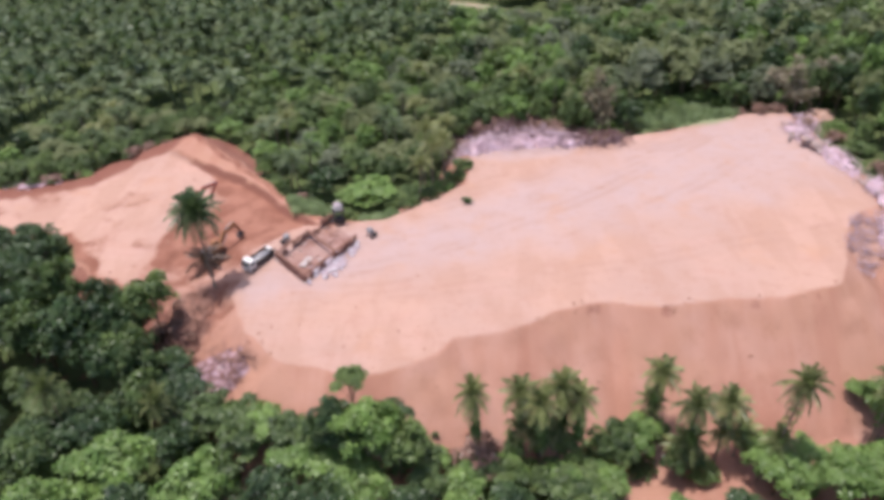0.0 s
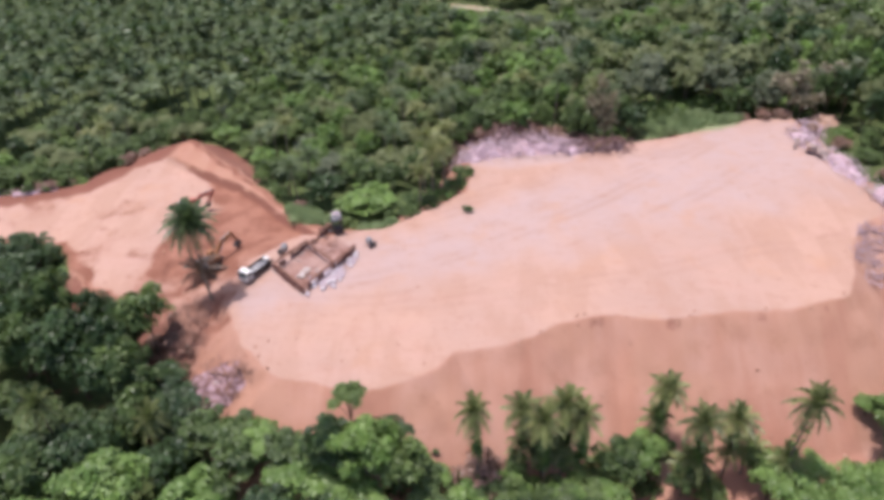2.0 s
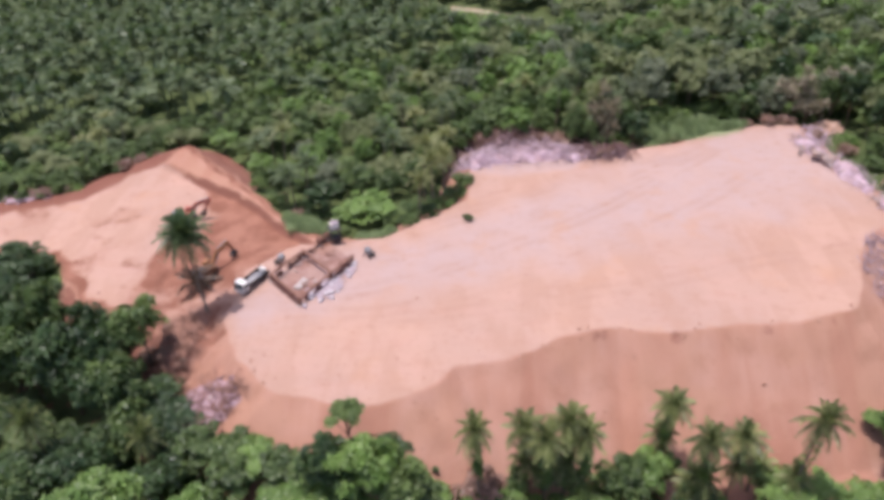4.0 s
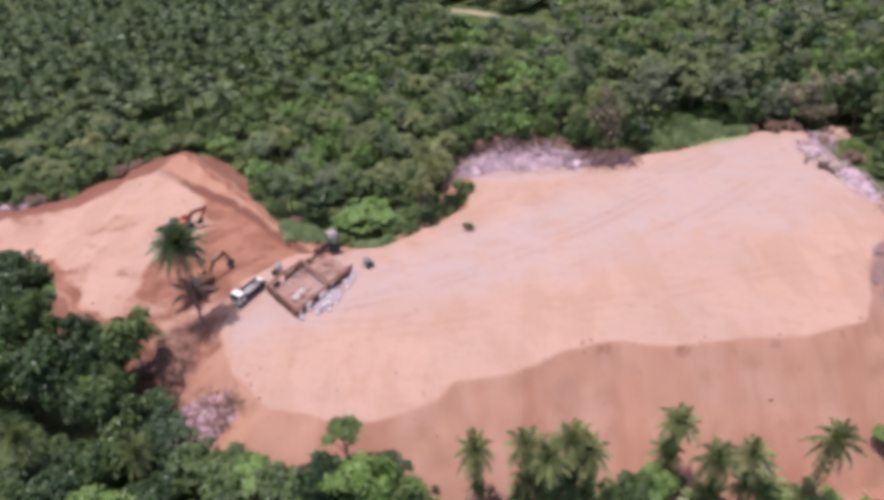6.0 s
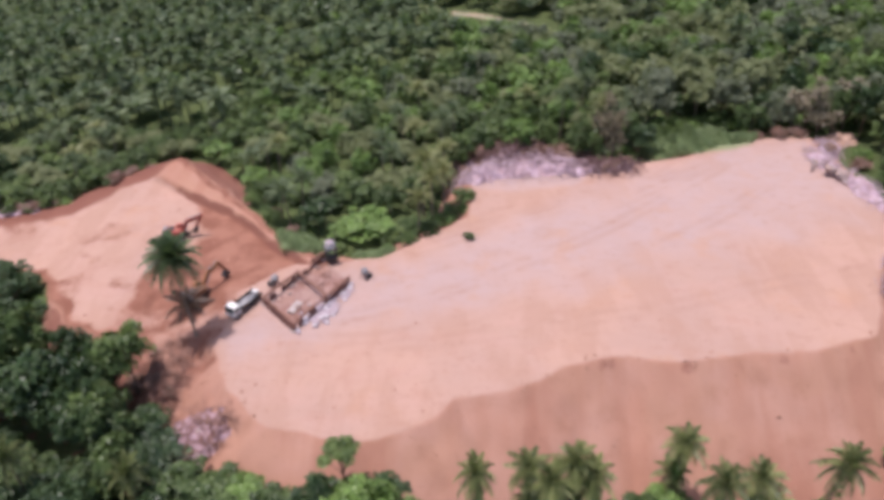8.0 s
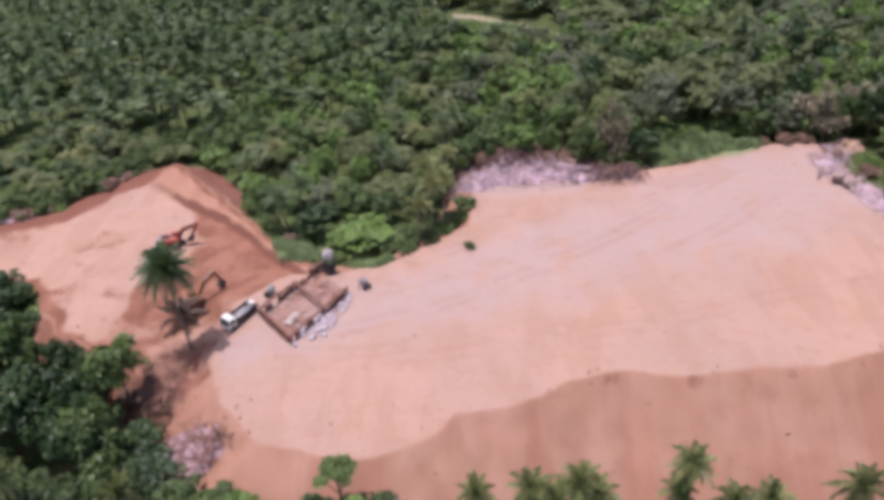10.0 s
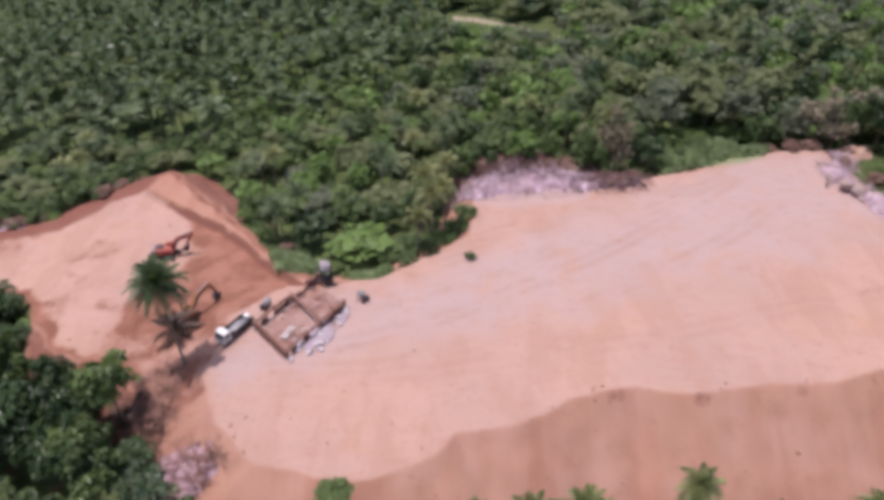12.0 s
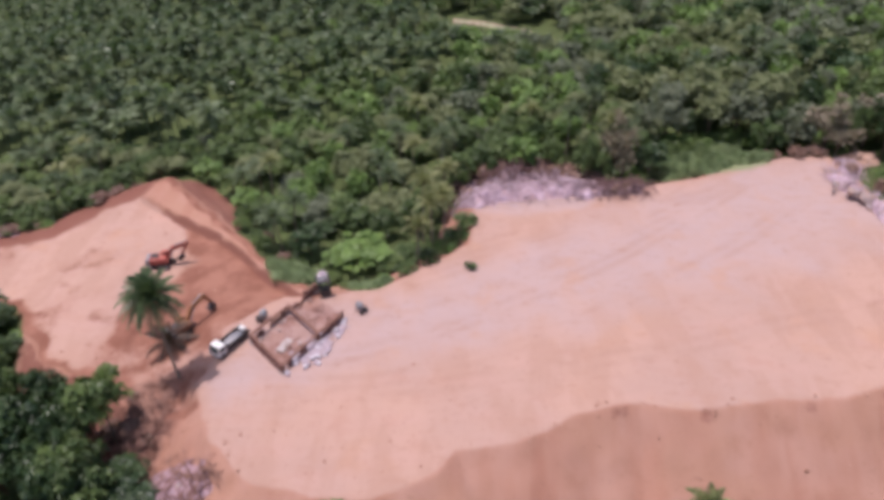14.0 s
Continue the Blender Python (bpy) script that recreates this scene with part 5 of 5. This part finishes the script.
def tank_tower():
    """A pale tank on a dark lattice stand."""
    root = thing("water_tank", "pale water tank on a dark steel stand beside the shed", "water tank", -22.9, 116.6, None, 20)
    for sx in (-0.8, 0.8):
        for sy in (-0.8, 0.8):
            bm = bmesh.new()
            rod(bm, (sx * 1.2, sy * 1.2, -0.4), (sx, sy, 3.4), 0.10)
            part("leg", bm, STEEL_DARK, root)
    for z in (1.2, 2.6):
        for a in range(4):
            c, s = (0.95, 0) if a % 2 == 0 else (0, 0.95)
            k = 1 if a < 2 else -1
            bm = bmesh.new()
            box(bm, (c * k, s * k, z), (0.09 if c else 2.0, 2.0 if c else 0.09, 0.12), (0, 0, 0), 0.01)
            part("brace", bm, STEEL_DARK, root)
    bm = bmesh.new()
    box(bm, (0, 0, 3.45), (2.3, 2.3, 0.16))
    part("platform", bm, STEEL_DARK, root)
    bm = bmesh.new()
    rod(bm, (0, 0, 3.5), (0, 0, 4.7), 0.8, 0.8, 22)
    for z in (3.7, 4.1, 4.5):
        rod(bm, (0, 0, z - 0.05), (0, 0, z + 0.05), 0.84, None, 22)
    body = part("tank", bm, PAINT_WHITE, root, "pale tank")
    bm = bmesh.new()
    rod(bm, (0, 0, 4.7), (0, 0, 5.0), 0.8, 0.3, 22)
    rod(bm, (0, 0, 4.98), (0, 0, 5.1), 0.3, None, 14)
    part("lid", bm, SHEET, body)
    # plain dark box added to fill the space under the tank
    bm = bmesh.new()
    box(bm, (0.2, -0.3, 0.8), (1.5, 1.3, 1.7), (0, 0, 8), 0.05)
    part("pump_box", bm, STEEL_DARK, root)


tank_tower()


def lump(rng, r):
    """A broken angular stone: the hull of a few points on an uneven ball."""
    bm = bmesh.new()
    for _ in range(10):
        d = Vector(rng.normal(size=3)).normalized() * r * rng.uniform(0.7, 1.25)
        bm.verts.new((d.x, d.y * 0.85, d.z * 0.75))
    made = bmesh.ops.convex_hull(bm, input=bm.verts)
    bmesh.ops.delete(bm, geom=[v for v in bm.verts if not v.link_faces], context="VERTS")
    bmesh.ops.bevel(bm, geom=list(bm.edges), offset=0.05 * r, segments=1, affect="EDGES")
    return bm


stone_rng = np.random.default_rng(17)
STONES = []
for i in range(9):
    me = bpy.data.meshes.new("boulder")
    bm = lump(stone_rng, 1.0)
    bm.to_mesh(me)
    bm.free()
    me.materials.append(ROCK)
    STONES.append(me)


def stone(x, y, r, label, group, lift=0.3, name="boulder"):
    ob = new(name, STONES[stone_rng.integers(9)])
    ob.matrix_world = Matrix.LocRotScale((x, y, ground_z(x, y) + r * lift), Euler(stone_rng.uniform(-0.5, 0.5, 3) + np.array([0, 0, stone_rng.uniform(0, 6)])),
                                         (r * stone_rng.uniform(0.8, 1.4), r, r * stone_rng.uniform(0.8, 1.1)))
    return tagged(ob, label, "boulder", group)


def heap(name, label, category, cx, cy, turn, rx, ry, high, mat, seed, lumps=1.0):
    """A lumpy mound whose rim runs into the ground."""
    m = pose(cx, cy, 0, 0, 0, turn)
    n = 46
    s = np.linspace(-1, 1, n)
    u, v = np.meshgrid(s, s)
    u, v = u.ravel(), v.ravel()
    p = np.array([(m @ Vector((a * rx, b * ry, 0)))[:2] for a, b in zip(u, v)])
    base = land(p[:, 0], p[:, 1])[0]
    fall = np.clip(1 - (u * u + v * v) - 0.28 - 0.30 * rough(p[:, 0], p[:, 1], 3.2, seed + 5) - 0.15 * rough(p[:, 0], p[:, 1], 1.3, seed), 0, 1) ** 0.7
    bumps = rough(p[:, 0], p[:, 1], 2.6, seed) * 0.5 + rough(p[:, 0], p[:, 1], 1.0, seed + 3) * 0.35 + rough(p[:, 0], p[:, 1], 5, seed) * 0.5
    z = base - 0.25 + fall * (high * (0.75 + 0.5 * bumps * lumps)) + 0.2 * np.minimum(fall * 4, 1)
    i = np.arange((n - 1) * (n - 1))
    a = (i // (n - 1)) * n + i % (n - 1)
    f = np.stack([a, a + 1, a + n + 1, a + n], 1)
    keep = fall[f].max(axis=1) > 0
    me = np_mesh(name, np.stack([p[:, 0], p[:, 1], z], 1), f[keep], mat)
    return tagged(new(name, me), label, category, kind="stuff")


clod = Mat("clod", 0.97, 0, 0.1)
CLOD = clod.colour(clod.mix(clod.island(), (0.26, 0.135, 0.098), (0.40, 0.235, 0.18))).m


def debris_material():
    k = Mat("brush_debris", 0.95, 0, 0.1)
    n1, n2, n3 = k.noise(0.5, 4), k.noise(2.2, 5, None, (1, 2.2, 1)), k.noise(7, 4)
    col = k.mix(k.ramp(n1, 0.35, 0.65), (0.51, 0.36, 0.43), (0.61, 0.45, 0.53))
    col = k.mix(k.math("MULTIPLY", k.ramp(n2, 0.50, 0.68), 0.42), col, (0.19, 0.125, 0.12))
    col = k.mix(k.math("MULTIPLY", k.ramp(k.noise(0.8, 5), 0.48, 0.60), 0.45), col, (0.36, 0.21, 0.165))
    k.colour(col).bump(n3, 0.8, 0.25)
    return k.m


DEBRIS = debris_material()
rubble = Mat("mixed_rubble", 0.97, 0, 0.1)
RUBBLE = rubble.colour(rubble.mix(rubble.ramp(rubble.noise(1.1, 6), 0.42, 0.60), (0.18, 0.095, 0.088), (0.385, 0.255, 0.290))).bump(rubble.noise(3.5, 5), 0.9, 0.3).m


def mound_like(name, c, d):
    """Loose earth in two tones."""
    k = Mat(name, 0.97, 0, 0.1)
    return k.colour(k.mix(k.ramp(k.noise(0.9, 5), 0.35, 0.65), c, d)).bump(k.noise(2.5, 5), 0.6, 0.2).m


MOUND = mound_like("loose_earth", (0.36, 0.215, 0.165), (0.46, 0.31, 0.255))



def twigs(name, parent, spots, rng, count, length, r, mat, fan=None):
    """Dry branches lying crosswise over a heap; spots gives a place and a height."""
    pieces = []
    for _ in range(count):
        x, y, z = spots(rng)
        a, t, l = rng.uniform(0, 6.28), rng.normal() * 0.28, length * rng.uniform(0.5, 1.4)
        if fan:
            a = math.atan2(y - fan[1], x - fan[0]) + rng.normal() * 0.75
        d = np.array([math.cos(a) * math.cos(t), math.sin(a) * math.cos(t), math.sin(t)]) * l / 2
        c = np.array([x, y, z + rng.uniform(0.0, 0.45)])
        bend = np.array([rng.normal(), rng.normal(), rng.normal() * 0.4]) * l * 0.06
        k = r * rng.uniform(0.6, 1.5)
        pieces.append(tube([c - d, c + bend, c + d], [k, k * 0.8, k * 0.35], 4))
    me = np_mesh(name, *gather(pieces), mat)
    ob = link_mesh(name, me, parent)
    ob["kind"] = "stuff"
    return ob


def brush_pile(cx, cy, turn, rx, ry, high, seed, count, label, mat=None, wood=None, fan=None, reach=3.2):
    ob = heap("brush_pile", label, "brush pile", cx, cy, turn, rx, ry, high, mat or DEBRIS, seed)
    rng = np.random.default_rng(seed)
    m = pose(cx, cy, 0, 0, 0, turn)

    def spots(g):
        d, a = math.sqrt(g.random()) * 1.12, g.uniform(0, 6.28)
        q = m @ Vector((d * math.cos(a) * rx, d * math.sin(a) * ry, 0))
        return q.x, q.y, ground_z(q.x, q.y) + high * 0.85 * max(1 - d * d, 0) ** 0.7

    twigs("brushwood", ob, spots, rng, count, reach, 0.075, wood or DRY_WOOD, fan)
    return ob


BRANCH = bark_material("red_brown_branches", (0.36, 0.20, 0.16))
PALE_TWIGS = bark_material("weathered_twigs", (0.50, 0.36, 0.405))
DARK_BRUSH = bark_material("dark_brushwood", (0.20, 0.115, 0.115))
# dark and mid purple-brown mixed by noise
dark_heap = Mat("dark_brush_heap", 0.97, 0, 0.1)
DARK_HEAP = dark_heap.colour(dark_heap.mix(dark_heap.ramp(dark_heap.noise(0.9, 6), 0.38, 0.62), (0.085, 0.052, 0.055), (0.30, 0.205, 0.225))).bump(dark_heap.noise(3.0, 5), 0.9, 0.3).m
for x, y, turn, rx, ry, h, sd, n, dx in ((8.5, 150.8, 24, 9.5, 7.0, 4.6, 4, 200, -6), (18.5, 152.4, -4, 11.0, 8.0, 5.6, 43, 250, 0), (5.0, 147.5, 40, 6.0, 4.0, 2.2, 44, 80, -4), (25.5, 151.0, -16, 7.5, 5.5, 3.8, 45, 130, 6)):
    brush_pile(x, y, turn, rx, ry, h, sd, n, "spreading heap of lilac-grey dry cleared brush at the pad's back edge", None, (DRY_WOOD, PALE_TWIGS)[sd % 2], (16 + dx * 0.3, 172), 3.8)
brush_pile(12.5, 156.5, 3, 15.0, 4.5, 6.5, 41, 260, "dark brown withered brush behind the lilac heap", DARK_HEAP, DARK_BRUSH, (14, 175), 4.0)
brush_pile(31.5, 150.4, -10, 9.5, 5.0, 3.6, 6, 240, "heap of dark purple-brown cleared brush by the trees", DARK_HEAP, DARK_BRUSH, (30, 170), 4.0)


def log(x, y, z, turn, length, r):
    """A stripped pale trunk lying on the brush."""
    pts = [(length * (q - 0.5), 0.12 * math.sin(5 * q), 0.08 * math.sin(3 * q)) for q in np.linspace(0, 1, 7)]
    v, f = tube(pts, r * np.linspace(1, 0.6, 7), 8)
    ob = new("felled_log", np_mesh("felled_log", v, f, DRY_WOOD))
    ob.matrix_world = pose(x, y, z, 0, 0, turn)
    return tagged(ob, "pale stripped tree trunk lying on the cleared brush", "log", "logs on the brush")


log(26.5, 152.6, ground_z(26.5, 152.6) + 4.0, -8, 8.0, 0.38)
log(20.5, 150.5, ground_z(20.5, 150.5) + 3.6, -38, 6.0, 0.26)
log(8.0, 150.0, ground_z(8.0, 150.0) + 3.2, 34, 6.0, 0.24)
brush_pile(-41.6, 78.9, 25, 8.5, 5.6, 2.2, 8, 70, "heap of brown and lilac brush and rubble at the fill's foot", RUBBLE, BRANCH)
brush_pile(-36.8, 79.6, -20, 5.0, 3.6, 1.2, 9, 60, "low spill of lilac brush and rubble on the fill's foot", RUBBLE, BRANCH)
heap("earth_mound", "pale pinkish mound of loose earth beside the pad corner", "earth mound", 90, 161.5, 15, 5.5, 3.6, 2.6, MOUND, 3)
brush_pile(85, 156.5, 60, 5.0, 3.2, 2.0, 12, 80, "heap of dry cut branches beside the pad corner")
brush_pile(-103, 147.5, -8, 8.0, 2.6, 1.2, 14, 70, "low windrow of grey brush along the road")
for x, y, turn, rx, ry, h, sd in ((80.5, 149, 100, 6.5, 2.6, 1.6, 21), (84.0, 137, 96, 8.0, 3.0, 2.0, 22), (87, 123, 85, 8.0, 3.0, 1.7, 23), (83.5, 111, 62, 7.0, 3.4, 1.2, 24)):
    brush_pile(x, y, turn, rx, ry, h, sd, 60, "windrow of pale rubble and grey brush along the pad's edge")
litter = Mat("brush_litter", 0.97, 0, 0.1)
LITTER = litter.colour(litter.mix(litter.ramp(litter.noise(1.4, 6), 0.38, 0.64), (0.22, 0.108, 0.082), (0.36, 0.200, 0.155))).bump(litter.noise(4.0, 5), 0.9, 0.25).m
brush_pile(-47.6, 90.0, 78, 8.5, 4.6, 1.6, 31, 260, "tangle of dry red-brown brush on the bank below the grove", LITTER, BRANCH)
SCRAPED = mound_like("scraped_red_earth", (0.345, 0.190, 0.148), (0.415, 0.250, 0.205))
brush_pile(77.5, 108.5, 62, 8.0, 3.4, 0.45, 33, 150, "pinkish-brown brush strewn down the fill's end slope", SCRAPED, PALE_TWIGS)
G_ST = "boulders along the pad's edge"
for i in range(120):
    s = stone_rng.random()
    x, y = 79.5 + 7.5 * math.sin(s * 1.7) + stone_rng.normal() * 1.6, 154 - 44 * s + stone_rng.normal()
    stone(x, y, stone_rng.uniform(0.2, 0.62), "pale broken limestone boulder on the rubble windrow", G_ST, 1.6)
for x, y, r, q in ((77, 145.5, 1.6, 0.8), (79.5, 143.5, 1.9, 0.8), (81.5, 141.0, 1.8, 0.8), (78, 147.8, 1.2, 0.6)):
    stone(x, y, r, "large pale limestone block at the pad's edge", G_ST, q)
for i in range(20):
    x, y = -41.2 + stone_rng.normal() * 3.4, 79.2 + stone_rng.normal() * 2.2
    stone(x, y, stone_rng.uniform(0.2, 0.6), "pale grey stone in the rubble at the fill's foot", "stones at the fill's foot", 0.9)


def loose_stones():
    """Clods and small stones strewn over slope, pad and cut."""
    rng = np.random.default_rng(23)
    base = bmesh.new()
    bmesh.ops.create_icosphere(base, subdivisions=1, radius=1)
    v0 = np.array([v.co[:] for v in base.verts])
    f0 = np.array([[v.index for v in f.verts] for f in base.faces])
    base.free()
    vs, fs, at = [], [], 0
    spots = [(rng.uniform(-34, 66), rng.uniform(72, 92), 0.15) for _ in range(150)] + [(rng.uniform(-34, 82), rng.uniform(80, 156), 0.10) for _ in range(16)] + \
            [(rng.uniform(-95, -34), rng.uniform(98, 160), 0.16) for _ in range(90)] + [(rng.uniform(-44, -34), rng.uniform(76, 90), 0.16) for _ in range(40)]
    front = PAD[1:16]
    for (x0, y0), (x1, y1) in zip(front[:-1], front[1:]):
        for _ in range(int(math.hypot(x1 - x0, y1 - y0) * 0.8)):
            q = rng.random()
            if rough(np.array(x0 + (x1 - x0) * q), np.array(3.0), 3.0, 2) < 0.15:
                continue
            spots.append((x0 + (x1 - x0) * q + rng.normal() * 0.5, y0 + (y1 - y0) * q + rng.normal() * 0.7 - 0.3, 0.18))
    for x, y, r in spots:
        z, bare, *_ = land(np.array([x]), np.array([y]))
        if bare[0] < 0.6:
            continue
        r = min(r * rng.lognormal(0, 0.4), 0.4)
        v = v0 * (1 + rng.normal(size=v0.shape) * 0.16) * np.array([r, r * rng.uniform(0.7, 1.2), r * 0.75]) + np.array([x, y, z[0] + r * 0.25])
        vs.append(v)
        fs.append(f0 + at)
        at += len(v)
    me = np_mesh("loose_stones", np.concatenate(vs), np.concatenate(fs), CLOD, False)
    tagged(new("loose_stones", me), "brown clods and small stones strewn over the bare earth", "stones", kind="stuff")


loose_stones()


def sacks():
    """Pale sacks, blocks and sheets lying along the shed's near side."""
    rng = np.random.default_rng(31)
    spots = [(cx + rng.normal() * sp, cy + rng.normal() * sp) for cx, cy, sp, n in ((-18.9, 109.4, 0.5, 3), (-22.6, 103.8, 0.5, 3), (-25.4, 101.5, 0.7, 4), (-21.4, 101.0, 0.9, 5),
                                                                                   (-25.6, 97.8, 0.35, 2), (-20.2, 107.2, 0.7, 3), (-23.6, 99.8, 0.7, 3)) for _ in range(n)]
    for i, (px, py) in enumerate(spots):
        q = Vector((px, py, 0))
        bm = bmesh.new()
        bmesh.ops.create_cube(bm, size=1)
        bmesh.ops.subdivide_edges(bm, edges=bm.edges, cuts=3, use_grid_fill=True)
        sx, sy, sz = rng.uniform(0.6, 1.2), rng.uniform(0.5, 0.85), rng.uniform(0.35, 0.65)
        for w in bm.verts:
            k = 1 - 0.18 * (abs(w.co.x * 2) ** 3 + abs(w.co.y * 2) ** 3) / 2
            w.co = Vector((w.co.x * sx, w.co.y * sy, (w.co.z + 0.5) * sz * k + 0.05 * math.sin(7 * w.co.x + i)))
        ob = part("bulk_sack", bm, SACK if i % 3 else SHEET, None, "", False)
        ob.matrix_world = pose(q.x, q.y, ground_z(q.x, q.y) - 0.03, 0, 0, rng.uniform(0, 180))
        tagged(ob, "plump white bulk sack lying beside the shed" if i % 3 else "grey lilac bulk sack lying beside the shed", "sack", "sacks beside the shed")
    for px, py, a in ((-21.6, 105.4, 0), (-20.9, 103.6, 20), (-22.0, 102.2, -14), (-24.0, 101.6, 24), (-19.2, 107.6, 5), (-23.2, 103.8, 30)):
        q = Vector((px, py, 0))
        bm = bmesh.new()
        bmesh.ops.create_grid(bm, x_segments=14, y_segments=10, size=1)
        for w in bm.verts:
            w.co = Vector((w.co.x * 1.5 + 0.25 * math.sin(3 * w.co.y), w.co.y * 1.0 + 0.2 * math.sin(4 * w.co.x), 0.20 + 0.15 * math.sin(4 * w.co.x + 2 * w.co.y) * math.cos(5 * w.co.y)))
        ob = part("tarpaulin", bm, SHEET, None, "", False)
        ob.modifiers.new("thickness", "SOLIDIFY").thickness = 0.05
        ob.matrix_world = pose(q.x, q.y, ground_z(q.x, q.y) + 0.0, 0, 0, 57 + a)
        tagged(ob, "crumpled grey lilac tarpaulin spread on the ground", "tarpaulin", "sheets beside the shed")


sacks()


def drum(x, y, turn, label):
    root = thing("cement_mixer", label, "cement mixer", x, y, None, turn)
    bm = bmesh.new()
    m = pose(0, 0, 1.25, 0, 35, 0)
    rod(bm, m @ Vector((0, 0, -0.7)), m @ Vector((0, 0, 0.1)), 0.45, 0.75, 16)
    rod(bm, m @ Vector((0, 0, 0.1)), m @ Vector((0, 0, 0.8)), 0.75, 0.38, 16)
    part("drum", bm, STEEL_GREY, root)
    for sx, sy in ((-0.8, -0.6), (-0.8, 0.6), (0.8, -0.6), (0.8, 0.6)):
        bm = bmesh.new()
        rod(bm, (sx, sy, 0), (sx * 0.4, sy, 1.2), 0.06)
        part("leg", bm, STEEL_DARK, root)
    bm = bmesh.new()
    box(bm, (-1.0, 0, 0.7), (0.7, 0.6, 0.7))
    part("motor_box", bm, STEEL_DARK, root)
    for sy in (-0.75, 0.75):
        bm = bmesh.new()
        rod(bm, (-0.7, sy - 0.08, 0.35), (-0.7, sy + 0.08, 0.35), 0.35, None, 14)
        part("wheel", bm, RUBBER, root)


for i in range(34):
    q = SHED @ Vector((stone_rng.uniform(-7.2, 7.2), stone_rng.choice((-1, 1)) * 3.5 + stone_rng.normal() * 0.6, 0))
    stone(q.x, q.y, stone_rng.uniform(0.18, 0.5), "broken concrete lump lying along the shed's low wall", "lumps along the shed wall", 0.4)
drum(-32.2, 110.2, 40, "grey cement mixer on wheels beside the shed")
drum(-16.2, 111.9, 160, "dusty grey cement mixer at the pad's edge")
